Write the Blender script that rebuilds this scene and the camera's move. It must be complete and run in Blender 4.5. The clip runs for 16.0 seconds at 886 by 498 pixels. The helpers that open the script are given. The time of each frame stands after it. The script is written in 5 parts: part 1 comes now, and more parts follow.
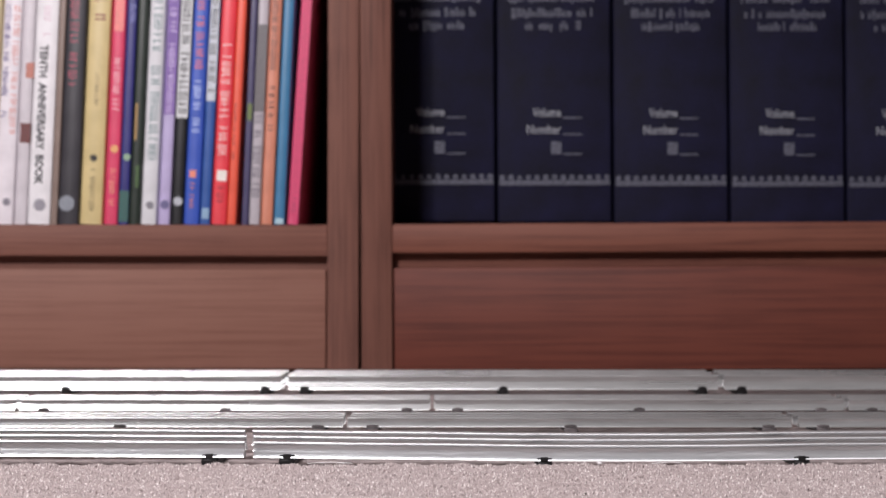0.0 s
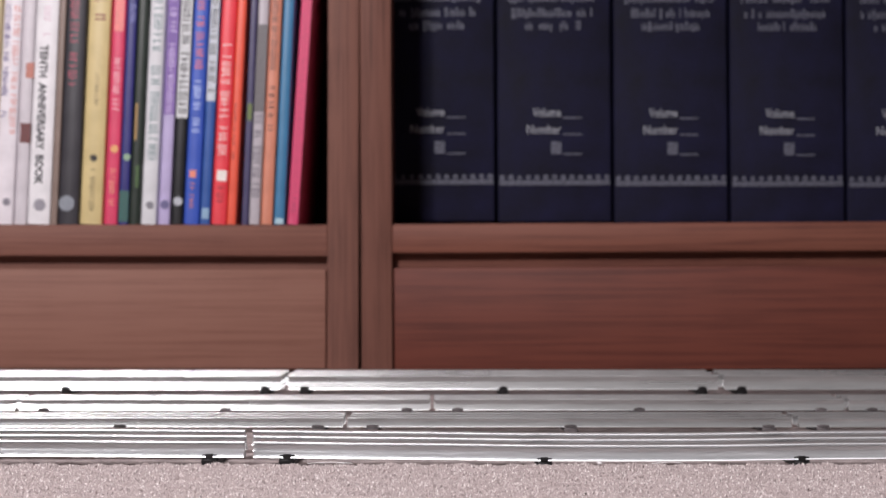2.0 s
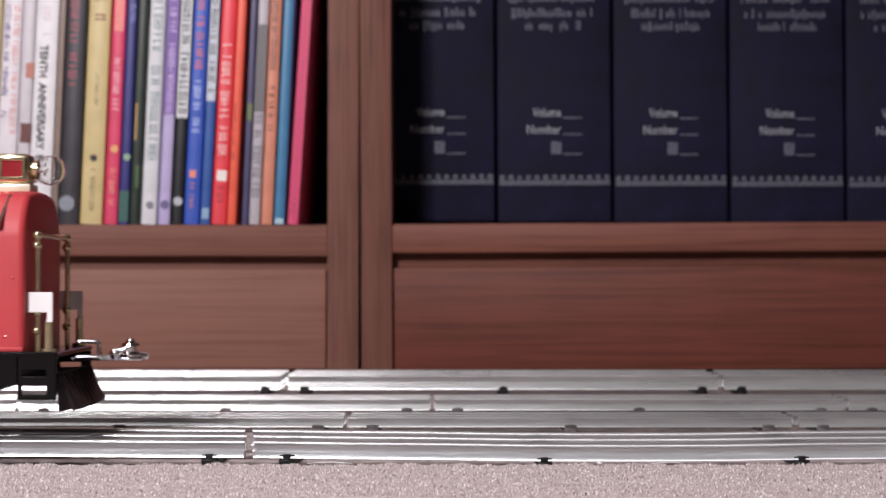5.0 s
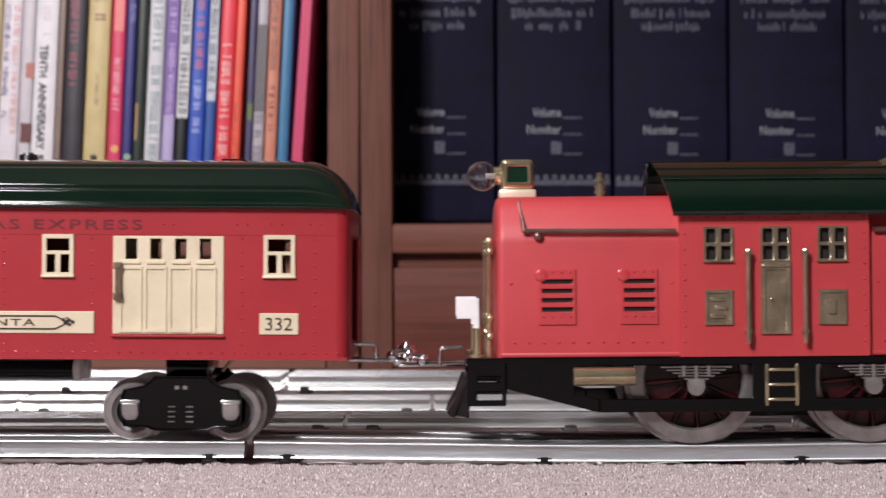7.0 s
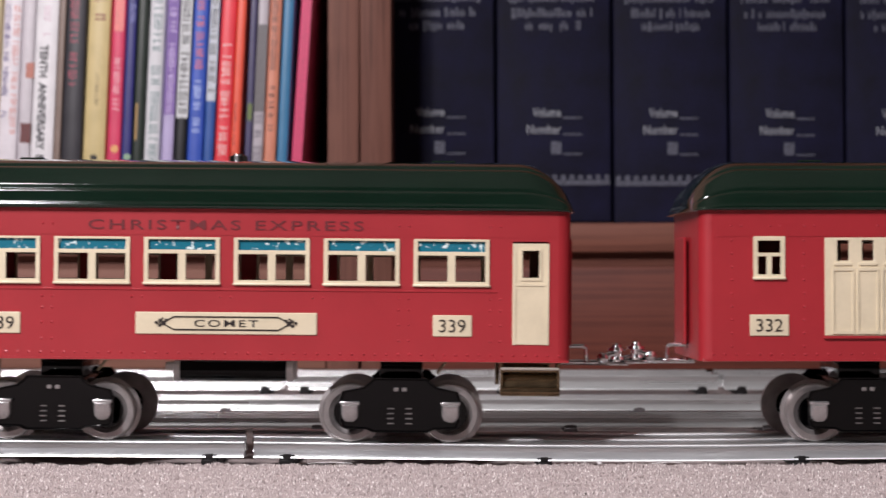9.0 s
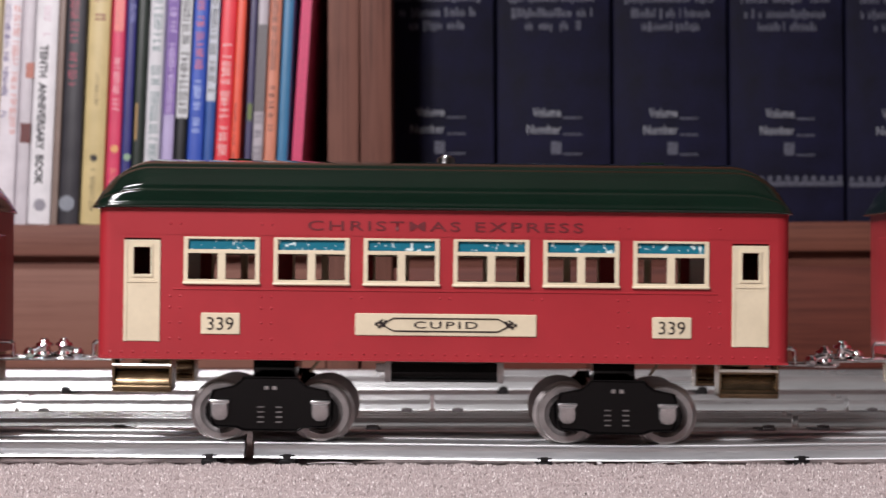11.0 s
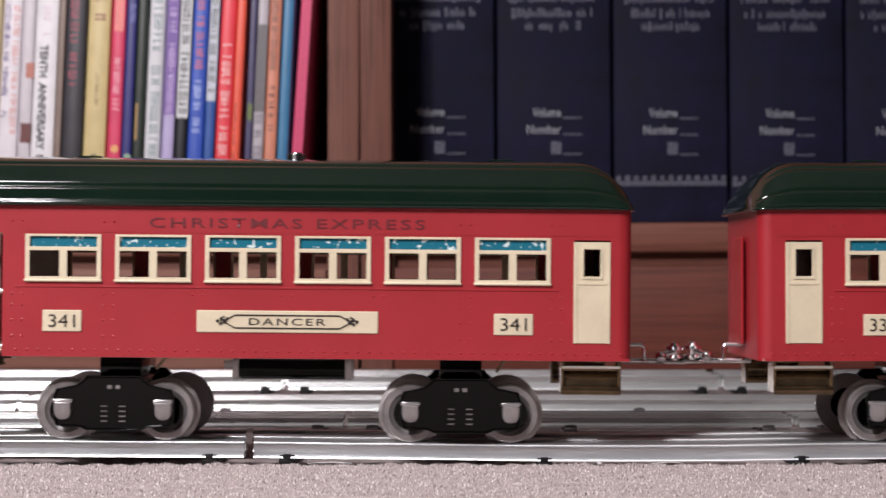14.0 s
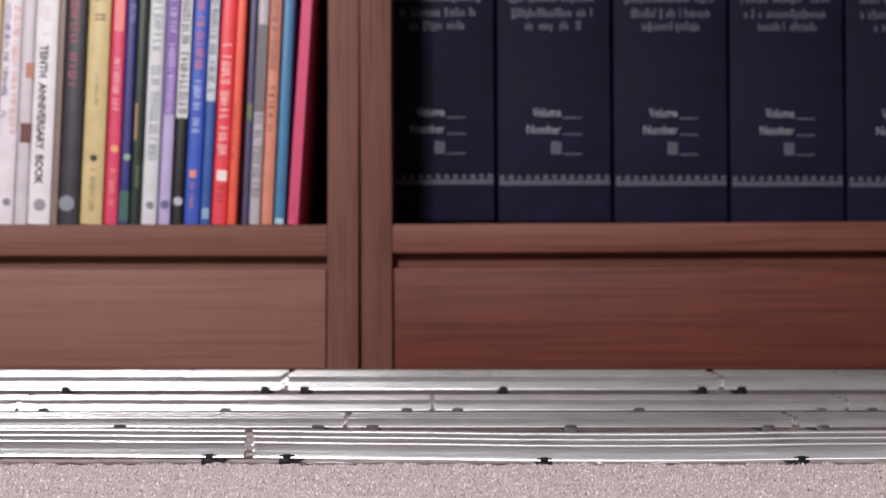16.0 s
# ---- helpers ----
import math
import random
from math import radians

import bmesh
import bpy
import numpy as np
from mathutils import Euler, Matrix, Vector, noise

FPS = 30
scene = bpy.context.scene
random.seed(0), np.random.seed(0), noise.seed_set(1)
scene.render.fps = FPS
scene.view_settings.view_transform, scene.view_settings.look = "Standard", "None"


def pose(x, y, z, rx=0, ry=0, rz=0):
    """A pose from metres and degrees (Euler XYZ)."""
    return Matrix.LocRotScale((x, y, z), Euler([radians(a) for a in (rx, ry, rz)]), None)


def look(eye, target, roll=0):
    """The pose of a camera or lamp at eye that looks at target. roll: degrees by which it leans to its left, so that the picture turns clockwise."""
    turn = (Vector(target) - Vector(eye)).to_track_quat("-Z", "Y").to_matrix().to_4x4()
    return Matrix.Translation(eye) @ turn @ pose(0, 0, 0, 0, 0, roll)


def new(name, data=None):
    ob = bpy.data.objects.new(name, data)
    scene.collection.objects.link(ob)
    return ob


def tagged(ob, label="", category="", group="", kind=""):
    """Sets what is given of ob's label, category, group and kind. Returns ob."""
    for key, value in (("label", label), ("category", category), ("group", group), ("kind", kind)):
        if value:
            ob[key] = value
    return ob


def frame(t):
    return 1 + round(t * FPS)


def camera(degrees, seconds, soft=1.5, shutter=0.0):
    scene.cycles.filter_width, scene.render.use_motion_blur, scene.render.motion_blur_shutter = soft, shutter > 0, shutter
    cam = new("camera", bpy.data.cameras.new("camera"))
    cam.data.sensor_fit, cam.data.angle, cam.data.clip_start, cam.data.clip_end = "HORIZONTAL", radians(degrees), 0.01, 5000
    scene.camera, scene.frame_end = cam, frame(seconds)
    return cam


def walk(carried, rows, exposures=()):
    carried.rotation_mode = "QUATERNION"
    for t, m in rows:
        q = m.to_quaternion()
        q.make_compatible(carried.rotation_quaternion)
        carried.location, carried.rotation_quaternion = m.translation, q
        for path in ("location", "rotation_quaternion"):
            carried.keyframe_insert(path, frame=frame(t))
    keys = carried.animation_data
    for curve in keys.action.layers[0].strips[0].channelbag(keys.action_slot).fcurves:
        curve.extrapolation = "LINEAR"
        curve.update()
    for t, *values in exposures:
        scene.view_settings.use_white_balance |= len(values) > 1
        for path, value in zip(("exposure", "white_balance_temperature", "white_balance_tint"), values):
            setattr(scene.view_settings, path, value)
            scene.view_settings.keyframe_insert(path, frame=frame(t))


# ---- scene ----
cam = camera(27.78, 16.0, soft=1.5, shutter=0.14)
EYE = (0.0, -0.80, 0.0836)
VIEW = pose(*EYE, 90.777, 0, 0)
walk(cam, [(0.0, VIEW), (16.0, VIEW)], exposures=[(0.0, 0.0, 6500, 10), (16.0, 0.0, 6500, 10)])
cam.data.dof.use_dof = True
cam.data.dof.focus_distance = 0.80
cam.data.dof.aperture_fstop = 21.0

# ---- light: two lamps behind the camera, to its left, and a ceiling lamp in a closed room ----
world = bpy.data.worlds.new("room_world")
scene.world = world
world.use_nodes = True
world.node_tree.nodes["Background"].inputs[0].default_value = (0.9, 0.93, 1.0, 1)
world.node_tree.nodes["Background"].inputs[1].default_value = 0.02


def lamp(name, eye, target, watts, sx, sy, colour):
    data = bpy.data.lights.new(name, "AREA")
    data.shape, data.size, data.size_y, data.energy, data.color = "RECTANGLE", sx, sy, watts, colour
    ob = new(name, data)
    ob.matrix_world = look(eye, target)
    return ob


lamp("lamp_near_camera", (-0.52, -1.02, 1.06), (0.06, 0.25, 0.08), 11, 0.12, 0.09, (1.0, 0.94, 0.975))
lamp("side_lamp", (-0.85, -1.50, 1.10), (0.1, 0.4, 0.1), 28.5, 0.16, 0.14, (1.0, 0.94, 0.975))
lamp("ceiling_lamp", (-0.85, -0.40, 2.30), (0.0, 0.1, 0.0), 17, 0.36, 0.34, (1.0, 0.945, 0.97))


# ---- materials ----
def rgb(h):
    """Linear colour from an sRGB hex string."""
    v = [int(h[i:i + 2], 16) / 255 for i in (0, 2, 4)]
    return tuple(c / 12.92 if c <= 0.04045 else ((c + 0.055) / 1.055) ** 2.4 for c in v) + (1,)


def mat(name, colour, rough=0.5, metal=0.0, scale=200.0, vary=0.12, bump=0.0, stretch=(1, 1, 1), coat=0.0, rvary=0.1, dark=None, detail=5.0, bumpscale=None, fine=9.0, spec=0.5):
    """Surface with variation at two scales in colour and gloss, and fine relief."""
    m = bpy.data.materials.new(name)
    m.use_nodes = True
    nt = m.node_tree
    b = nt.nodes["Principled BSDF"]
    link = nt.links.new
    tc = nt.nodes.new("ShaderNodeTexCoord")
    mp = nt.nodes.new("ShaderNodeMapping")
    mp.inputs["Scale"].default_value = stretch
    link(tc.outputs["Object"], mp.inputs[0])
    n1 = nt.nodes.new("ShaderNodeTexNoise")
    n1.inputs["Scale"].default_value, n1.inputs["Detail"].default_value = scale, detail
    n2 = nt.nodes.new("ShaderNodeTexNoise")
    n2.inputs["Scale"].default_value, n2.inputs["Detail"].default_value = scale * fine, 3.0
    link(mp.outputs[0], n1.inputs[0])
    link(mp.outputs[0], n2.inputs[0])
    mix = nt.nodes.new("ShaderNodeMath")
    mix.operation = "MULTIPLY_ADD"
    link(n2.outputs[0], mix.inputs[0])
    mix.inputs[1].default_value = 0.35
    link(n1.outputs[0], mix.inputs[2])
    ramp = nt.nodes.new("ShaderNodeValToRGB")
    c = colour
    d = dark or tuple(x * (1 - 2.2 * vary) for x in c[:3]) + (1,)
    l = tuple(min(1, x * (1 + 1.2 * vary)) for x in c[:3]) + (1,)
    ramp.color_ramp.elements[0].position, ramp.color_ramp.elements[0].color = 0.45, d
    ramp.color_ramp.elements[1].position, ramp.color_ramp.elements[1].color = 0.90, l
    link(mix.outputs[0], ramp.inputs[0])
    link(ramp.outputs[0], b.inputs["Base Color"])
    rr = nt.nodes.new("ShaderNodeMapRange")
    rr.inputs["To Min"].default_value, rr.inputs["To Max"].default_value = max(0.02, rough - rvary), min(1, rough + rvary)
    link(n1.outputs[0], rr.inputs[0])
    link(rr.outputs[0], b.inputs["Roughness"])
    b.inputs["Metallic"].default_value = metal
    b.inputs["Coat Weight"].default_value = coat
    b.inputs["Specular IOR Level"].default_value = spec
    b.inputs["Coat Roughness"].default_value = 0.06
    if bump:
        bp = nt.nodes.new("ShaderNodeBump")
        bp.inputs["Strength"].default_value, bp.inputs["Distance"].default_value = 0.6, bump
        src = mix
        if bumpscale:
            src = nt.nodes.new("ShaderNodeTexNoise")
            src.inputs["Scale"].default_value = bumpscale
            link(mp.outputs[0], src.inputs[0])
        link(src.outputs[0], bp.inputs["Height"])
        link(bp.outputs[0], b.inputs["Normal"])
    return m


def wood(name, c1, c2, along, shift):
    """Stained wood with streaks along one axis ('x' or 'z'), pores and soft blotches."""
    m = bpy.data.materials.new(name)
    m.use_nodes = True
    nt = m.node_tree
    b = nt.nodes["Principled BSDF"]
    link = nt.links.new
    tc = nt.nodes.new("ShaderNodeTexCoord")
    mp = nt.nodes.new("ShaderNodeMapping")
    mp.inputs["Location"].default_value = (shift, shift * 0.7, shift * 0.3)
    mp.inputs["Scale"].default_value = (0.7, 5, 34) if along == "x" else (34, 5, 0.7)
    link(tc.outputs["Object"], mp.inputs[0])
    warp = nt.nodes.new("ShaderNodeTexNoise")
    warp.inputs["Scale"].default_value, warp.inputs["Detail"].default_value = 5.0, 3
    link(mp.outputs[0], warp.inputs[0])
    grain = nt.nodes.new("ShaderNodeTexNoise")
    grain.inputs["Scale"].default_value, grain.inputs["Detail"].default_value, grain.inputs["Distortion"].default_value = 11.0, 8, 0.35
    link(mp.outputs[0], grain.inputs[0])
    mp2 = nt.nodes.new("ShaderNodeMapping")
    mp2.inputs["Scale"].default_value = (40, 200, 900) if along == "x" else (900, 200, 40)
    link(tc.outputs["Object"], mp2.inputs[0])
    pores = nt.nodes.new("ShaderNodeTexNoise")
    pores.inputs["Scale"].default_value = 1.0
    link(mp2.outputs[0], pores.inputs[0])
    a = nt.nodes.new("ShaderNodeMath")
    a.operation = "MULTIPLY_ADD"
    link(warp.outputs[0], a.inputs[0])
    a.inputs[1].default_value = 0.35
    link(grain.outputs[0], a.inputs[2])
    a2 = nt.nodes.new("ShaderNodeMath")
    a2.operation = "MULTIPLY_ADD"
    link(pores.outputs[0], a2.inputs[0])
    a2.inputs[1].default_value = 0.18
    link(a.outputs[0], a2.inputs[2])
    blotch = nt.nodes.new("ShaderNodeTexNoise")
    blotch.inputs["Scale"].default_value, blotch.inputs["Detail"].default_value = 17.0, 4
    link(tc.outputs["Object"], blotch.inputs[0])
    a3 = nt.nodes.new("ShaderNodeMath")
    a3.operation = "MULTIPLY_ADD"
    link(blotch.outputs[0], a3.inputs[0])
    a3.inputs[1].default_value = 0.30
    link(a2.outputs[0], a3.inputs[2])
    ramp = nt.nodes.new("ShaderNodeValToRGB")
    ramp.color_ramp.elements[0].position, ramp.color_ramp.elements[0].color = 0.68, c1
    ramp.color_ramp.elements[1].position, ramp.color_ramp.elements[1].color = 1.0, c2
    link(a3.outputs[0], ramp.inputs[0])
    link(ramp.outputs[0], b.inputs["Base Color"])
    b.inputs["Roughness"].default_value = 0.58
    b.inputs["Specular IOR Level"].default_value = 0.3
    bp = nt.nodes.new("ShaderNodeBump")
    bp.inputs["Strength"].default_value, bp.inputs["Distance"].default_value = 0.3, 0.0003
    link(a2.outputs[0], bp.inputs["Height"])
    link(bp.outputs[0], b.inputs["Normal"])
    return m


def glass(name, tint=(1, 1, 1, 1), rough=0.02):
    m = bpy.data.materials.new(name)
    m.use_nodes = True
    b = m.node_tree.nodes["Principled BSDF"]
    b.inputs["Base Color"].default_value, b.inputs["Roughness"].default_value = tint, rough
    b.inputs["Transmission Weight"].default_value, b.inputs["IOR"].default_value = 1.0, 1.45
    return m


def teal_glass():
    m = mat("teal_marbled_celluloid", rgb("1f7f97"), 0.25, scale=60, vary=0.15)
    nt = m.node_tree
    b = nt.nodes["Principled BSDF"]
    tc = nt.nodes.new("ShaderNodeTexCoord")
    v = nt.nodes.new("ShaderNodeTexNoise")
    v.inputs["Scale"].default_value, v.inputs["Detail"].default_value = 420, 2
    nt.links.new(tc.outputs["Object"], v.inputs[0])
    r = nt.nodes.new("ShaderNodeValToRGB")
    r.color_ramp.elements[0].position, r.color_ramp.elements[0].color = 0.60, rgb("1b6c82")
    r.color_ramp.elements[1].position, r.color_ramp.elements[1].color = 0.67, rgb("d5e6e6")
    nt.links.new(v.outputs[0], r.inputs[0])
    nt.links.new(r.outputs[0], b.inputs["Base Color"])
    return m


M = dict(
    red=mat("red_enamel", rgb("a3272f"), 0.40, scale=18, vary=0.04, coat=0.15, rvary=0.05, bump=0.00004, bumpscale=900),
    orange=mat("light_red_enamel", rgb("bb3d41"), 0.46, scale=18, vary=0.04, coat=0.05, rvary=0.05, bump=0.00004, bumpscale=900),
    rivet=mat("red_enamel_rivet", rgb("ab3039"), 0.3, 0.0, scale=18, vary=0.04, coat=0.6, rvary=0.04),
    rivet_loco=mat("light_red_enamel_rivet", rgb("be4044"), 0.22, scale=18, vary=0.04, coat=1.0, rvary=0.04),
    maroon=mat("darkened_red_enamel", rgb("64161e"), 0.45, scale=18, vary=0.06, coat=0.1),
    # inner surfaces made pale so they bounce light inside the cars
    bounce_tin=mat("pale_bounce_tin", rgb("cfc6bc"), 0.6, scale=40, vary=0.08),
    green=mat("dark_green_gloss_enamel", rgb("081c13"), 0.08, scale=25, vary=0.08, coat=0.5, rvary=0.05, bump=0.00003, bumpscale=300),
    cream=mat("cream_enamel", rgb("dccfb2"), 0.42, scale=60, vary=0.04, coat=0.3, bump=0.00003, bumpscale=900),
    black=mat("black_enamel", rgb("020203"), 0.11, scale=60, vary=0.1, coat=0.0, spec=0.26, rvary=0.04),
    gunmetal=mat("dark_gunmetal_casting", rgb("3a3436"), 0.35, 0.7, scale=90, vary=0.15),
    steel=mat("bright_steel", rgb("c6c4c5"), 0.18, 1.0, scale=120, vary=0.10, stretch=(0.15, 1, 1)),
    tyre=mat("dull_nickel_tyre", rgb("b0abaa"), 0.36, 0.8, scale=150, vary=0.12),
    tin=mat("tinplate_rail", rgb("dfe1e2"), 0.34, 0.80, scale=60, vary=0.14, stretch=(0.06, 1, 1), rvary=0.08, bump=0.00006, bumpscale=80),
    brighttin=mat("bright_tall_rail", rgb("d3d5d5"), 0.28, 0.80, scale=60, vary=0.16, stretch=(0.06, 1, 1), rvary=0.08, bump=0.00006, bumpscale=80),
    dulltin=mat("tarnished_rail", rgb("cfd1d1"), 0.29, 0.80, scale=60, vary=0.18, stretch=(0.06, 1, 1), rvary=0.1, bump=0.00006, bumpscale=80),
    journal=mat("cast_nickel", rgb("cccaca"), 0.24, 0.75, scale=150, vary=0.12),
    dusttie=mat("dusty_grey_tie", rgb("5e595a"), 0.55, 0.3, scale=90, vary=0.3),
    base=mat("pale_brass_base", rgb("efe6cc"), 0.3, 0.3, scale=60, vary=0.05),
    tie=mat("black_tinplate_tie", rgb("1b191a"), 0.5, 0.3, scale=90, vary=0.25),
    brass=mat("polished_brass", rgb("d9cba6"), 0.18, 0.88, scale=90, vary=0.10),
    railing=mat("polished_rail", rgb("efe9dd"), 0.22, 0.7, scale=90, vary=0.06),
    gilt=mat("worn_bright_brass", rgb("b8aa92"), 0.2, 0.95, scale=90, vary=0.12),
    darkbronze=mat("dark_bronze_plate", rgb("8f7b60"), 0.18, 0.95, scale=120, vary=0.15),
    bronze=mat("bronzed_casting", rgb("aa9c84"), 0.24, 0.72, scale=120, vary=0.15),
    chrome=mat("bright_chrome", rgb("e8e6e6"), 0.08, 1.0, scale=90, vary=0.05, rvary=0.03),
    nickel=mat("nickel_plate", rgb("e6e4e4"), 0.28, scale=90, vary=0.06),
    copper=mat("copper_pipe", rgb("93736a"), 0.3, 0.8, scale=90, vary=0.10),
    ink=mat("black_print", rgb("201511"), 0.5, scale=300, vary=0.1),
    darkred=mat("dark_red_print", rgb("66161e"), 0.5, scale=300, vary=0.1),
    wheelred=mat("red_wheel_enamel", rgb("33080d"), 0.35, scale=60, vary=0.1),
    white=mat("white_paint", rgb("f0eeee"), 0.45, scale=60, vary=0.03),
    # near-black, also stands for unlit space behind cab windows and louvres
    dim=mat("dark_interior", rgb("1c1412"), 0.8, scale=60, vary=0.1),
    redlens=mat("red_celluloid", rgb("8e2a30"), 0.2, scale=60, vary=0.05),
    greenlens=mat("green_celluloid", rgb("0d2a1c"), 0.2, scale=60, vary=0.05),
    bulb=glass("clear_bulb_glass"),
    teal=teal_glass(),
    wood_x=wood("walnut_rail_grain", rgb("71493e"), rgb("83584b"), "x", 0.3),
    wood_z=wood("walnut_upright_grain", rgb("61423a"), rgb("7f574b"), "z", 1.7),
    wood_p=wood("walnut_panel_grain", rgb("81584b"), rgb("8f6557"), "x", 4.1),
    wood_q=wood("red_walnut_panel_grain", rgb("562b22"), rgb("6c392d"), "x", 7.7),
    wood_qx=wood("red_walnut_rail_grain", rgb("62382d"), rgb("7a4a3b"), "x", 9.3),
    wood_qz=wood("red_walnut_upright_grain", rgb("5b3a31"), rgb("785044"), "z", 5.3),
    # the shade deep in the shelves is put into this dark brown
    back=mat("shaded_back_board", rgb("2a1d1a"), 0.7, scale=20, vary=0.2),
    navy=mat("navy_book_cloth", rgb("14142e"), 0.72, scale=35, vary=0.25, bump=0.0001, bumpscale=1500, spec=0.25),
    silver=mat("silver_foil_print", rgb("979aa2"), 0.6, 0.1, scale=500, vary=0.25),
    faint=mat("worn_silver_print", rgb("5c5e6c"), 0.6, 0.2, scale=400, vary=0.3),
    paper=mat("book_paper", rgb("cfc2b0"), 0.8, scale=300, vary=0.15, stretch=(8, 1, 0.3)),
    wall=mat("painted_wall", rgb("756f69"), 0.8, scale=8, vary=0.04, bump=0.0003, bumpscale=120),
    ceiling=mat("white_ceiling", rgb("a9a6a2"), 0.85, scale=8, vary=0.03, bump=0.0004, bumpscale=90),
    carpet=mat("beige_carpet", rgb("ab9e9c"), 0.95, scale=90, vary=0.18, bump=0.002, bumpscale=700),
)


def drawn(m, amount):
    """Gloss of drawn tinplate, stretched along the rail."""
    nt = m.node_tree
    b = nt.nodes["Principled BSDF"]
    tg = nt.nodes.new("ShaderNodeTangent")
    tg.direction_type, tg.axis = "RADIAL", "X"
    nt.links.new(tg.outputs[0], b.inputs["Tangent"])
    b.inputs["Anisotropic"].default_value = amount
    b.inputs["Anisotropic Rotation"].default_value = 0.25


drawn(M["tin"], 0.78)
drawn(M["dulltin"], 0.5)
drawn(M["brighttin"], 0.5)


def pile_material():
    m = mat("beige_carpet_pile", rgb("a8958e"), 0.75, scale=30, vary=0.12)
    nt = m.node_tree
    b = nt.nodes["Principled BSDF"]
    g = nt.nodes.new("ShaderNodeNewGeometry")
    r = nt.nodes.new("ShaderNodeValToRGB")
    for e, (p, c) in zip((r.color_ramp.elements[0], r.color_ramp.elements[1]), ((0.0, rgb("aa9d9b")), (0.86, rgb("bdafad")))):
        e.position, e.color = p, c
    e = r.color_ramp.elements.new(0.97)
    e.color = rgb("f0e8e6")
    nt.links.new(g.outputs["Random Per Island"], r.inputs[0])
    nt.links.new(r.outputs[0], b.inputs["Base Color"])
    return m


M["pile"] = pile_material()


# ---- mesh helpers ----
def mesh_of(bm, name, material, smooth=None):
    me = bpy.data.meshes.new(name)
    bm.normal_update()
    if smooth is not None:
        for f in bm.faces:
            f.smooth = True
        for e in bm.edges:
            if len(e.link_faces) == 2 and e.calc_face_angle(0) > radians(smooth):
                e.smooth = False
    bm.to_mesh(me)
    bm.free()
    me.materials.append(material)
    return me


def part(name, bm, material, parent, label="", at=(0, 0, 0), smooth=35, rot=(0, 0, 0), kind=""):
    ob = new(name, mesh_of(bm, name, material, smooth))
    ob.parent = parent
    ob.matrix_basis = pose(*at, *rot)
    return tagged(ob, label, kind=kind)


def again(ob, at, parent=None, rot=(0, 0, 0)):
    """One more alike part on the same mesh."""
    o = new(ob.name.split(".")[0], ob.data)
    o.parent = parent or ob.parent
    o.matrix_basis = pose(*at, *rot)
    return o


def box(bm, x0, x1, y0, y1, z0, z1, bevel=0.0, seg=2):
    r = bmesh.ops.create_cube(bm, size=1, matrix=Matrix.LocRotScale(((x0 + x1) / 2, (y0 + y1) / 2, (z0 + z1) / 2), None, (x1 - x0, y1 - y0, z1 - z0)))
    if bevel:
        es = list({e for v in r["verts"] for e in v.link_edges})
        bmesh.ops.bevel(bm, geom=es, offset=bevel, segments=seg, affect="EDGES", profile=0.5)
    return bm


def solid(x0, x1, y0, y1, z0, z1, bevel=0.0, seg=2):
    return box(bmesh.new(), x0, x1, y0, y1, z0, z1, bevel, seg)


def rod(bm, a, b, r, seg=12, r2=None):
    a, b = Vector(a), Vector(b)
    m = Matrix.Translation((a + b) / 2) @ (b - a).to_track_quat("Z", "Y").to_matrix().to_4x4()
    bmesh.ops.create_cone(bm, cap_ends=True, segments=seg, radius1=r, radius2=r if r2 is None else r2, depth=(b - a).length, matrix=m)
    return bm


def ball(bm, c, r, seg=16):
    bmesh.ops.create_uvsphere(bm, u_segments=seg, v_segments=seg // 2 + 1, radius=r, matrix=Matrix.Translation(c))
    return bm


def prism(bm, pts, y0, y1):
    """A closed outline in x, z, pushed from y0 to y1."""
    a = [bm.verts.new((x, y0, z)) for x, z in pts]
    b = [bm.verts.new((x, y1, z)) for x, z in pts]
    bm.faces.new(a)
    bm.faces.new(b[::-1])
    for i in range(len(a)):
        j = (i + 1) % len(a)
        bm.faces.new((a[j], a[i], b[i], b[j]))
    bmesh.ops.recalc_face_normals(bm, faces=bm.faces)
    return bm


def loft(bm, rings, caps=True, closed=True):
    vs = [[bm.verts.new(p) for p in r] for r in rings]
    n = len(vs[0])
    for a, b in zip(vs, vs[1:]):
        for i in range(n if closed else n - 1):
            j = (i + 1) % n
            bm.faces.new((a[i], a[j], b[j], b[i]))
    if caps:
        bm.faces.new(vs[0])
        bm.faces.new(vs[-1][::-1])
    bmesh.ops.recalc_face_normals(bm, faces=bm.faces)
    return bm


def soften(bm, offset):
    """Small chamfers on all sharp edges, so that they catch the light."""
    es = [e for e in bm.edges if len(e.link_faces) == 2 and e.calc_face_angle(0) > 0.6]
    bmesh.ops.bevel(bm, geom=es, offset=offset, segments=1, affect="EDGES", profile=0.5, clamp_overlap=True)
    return bm


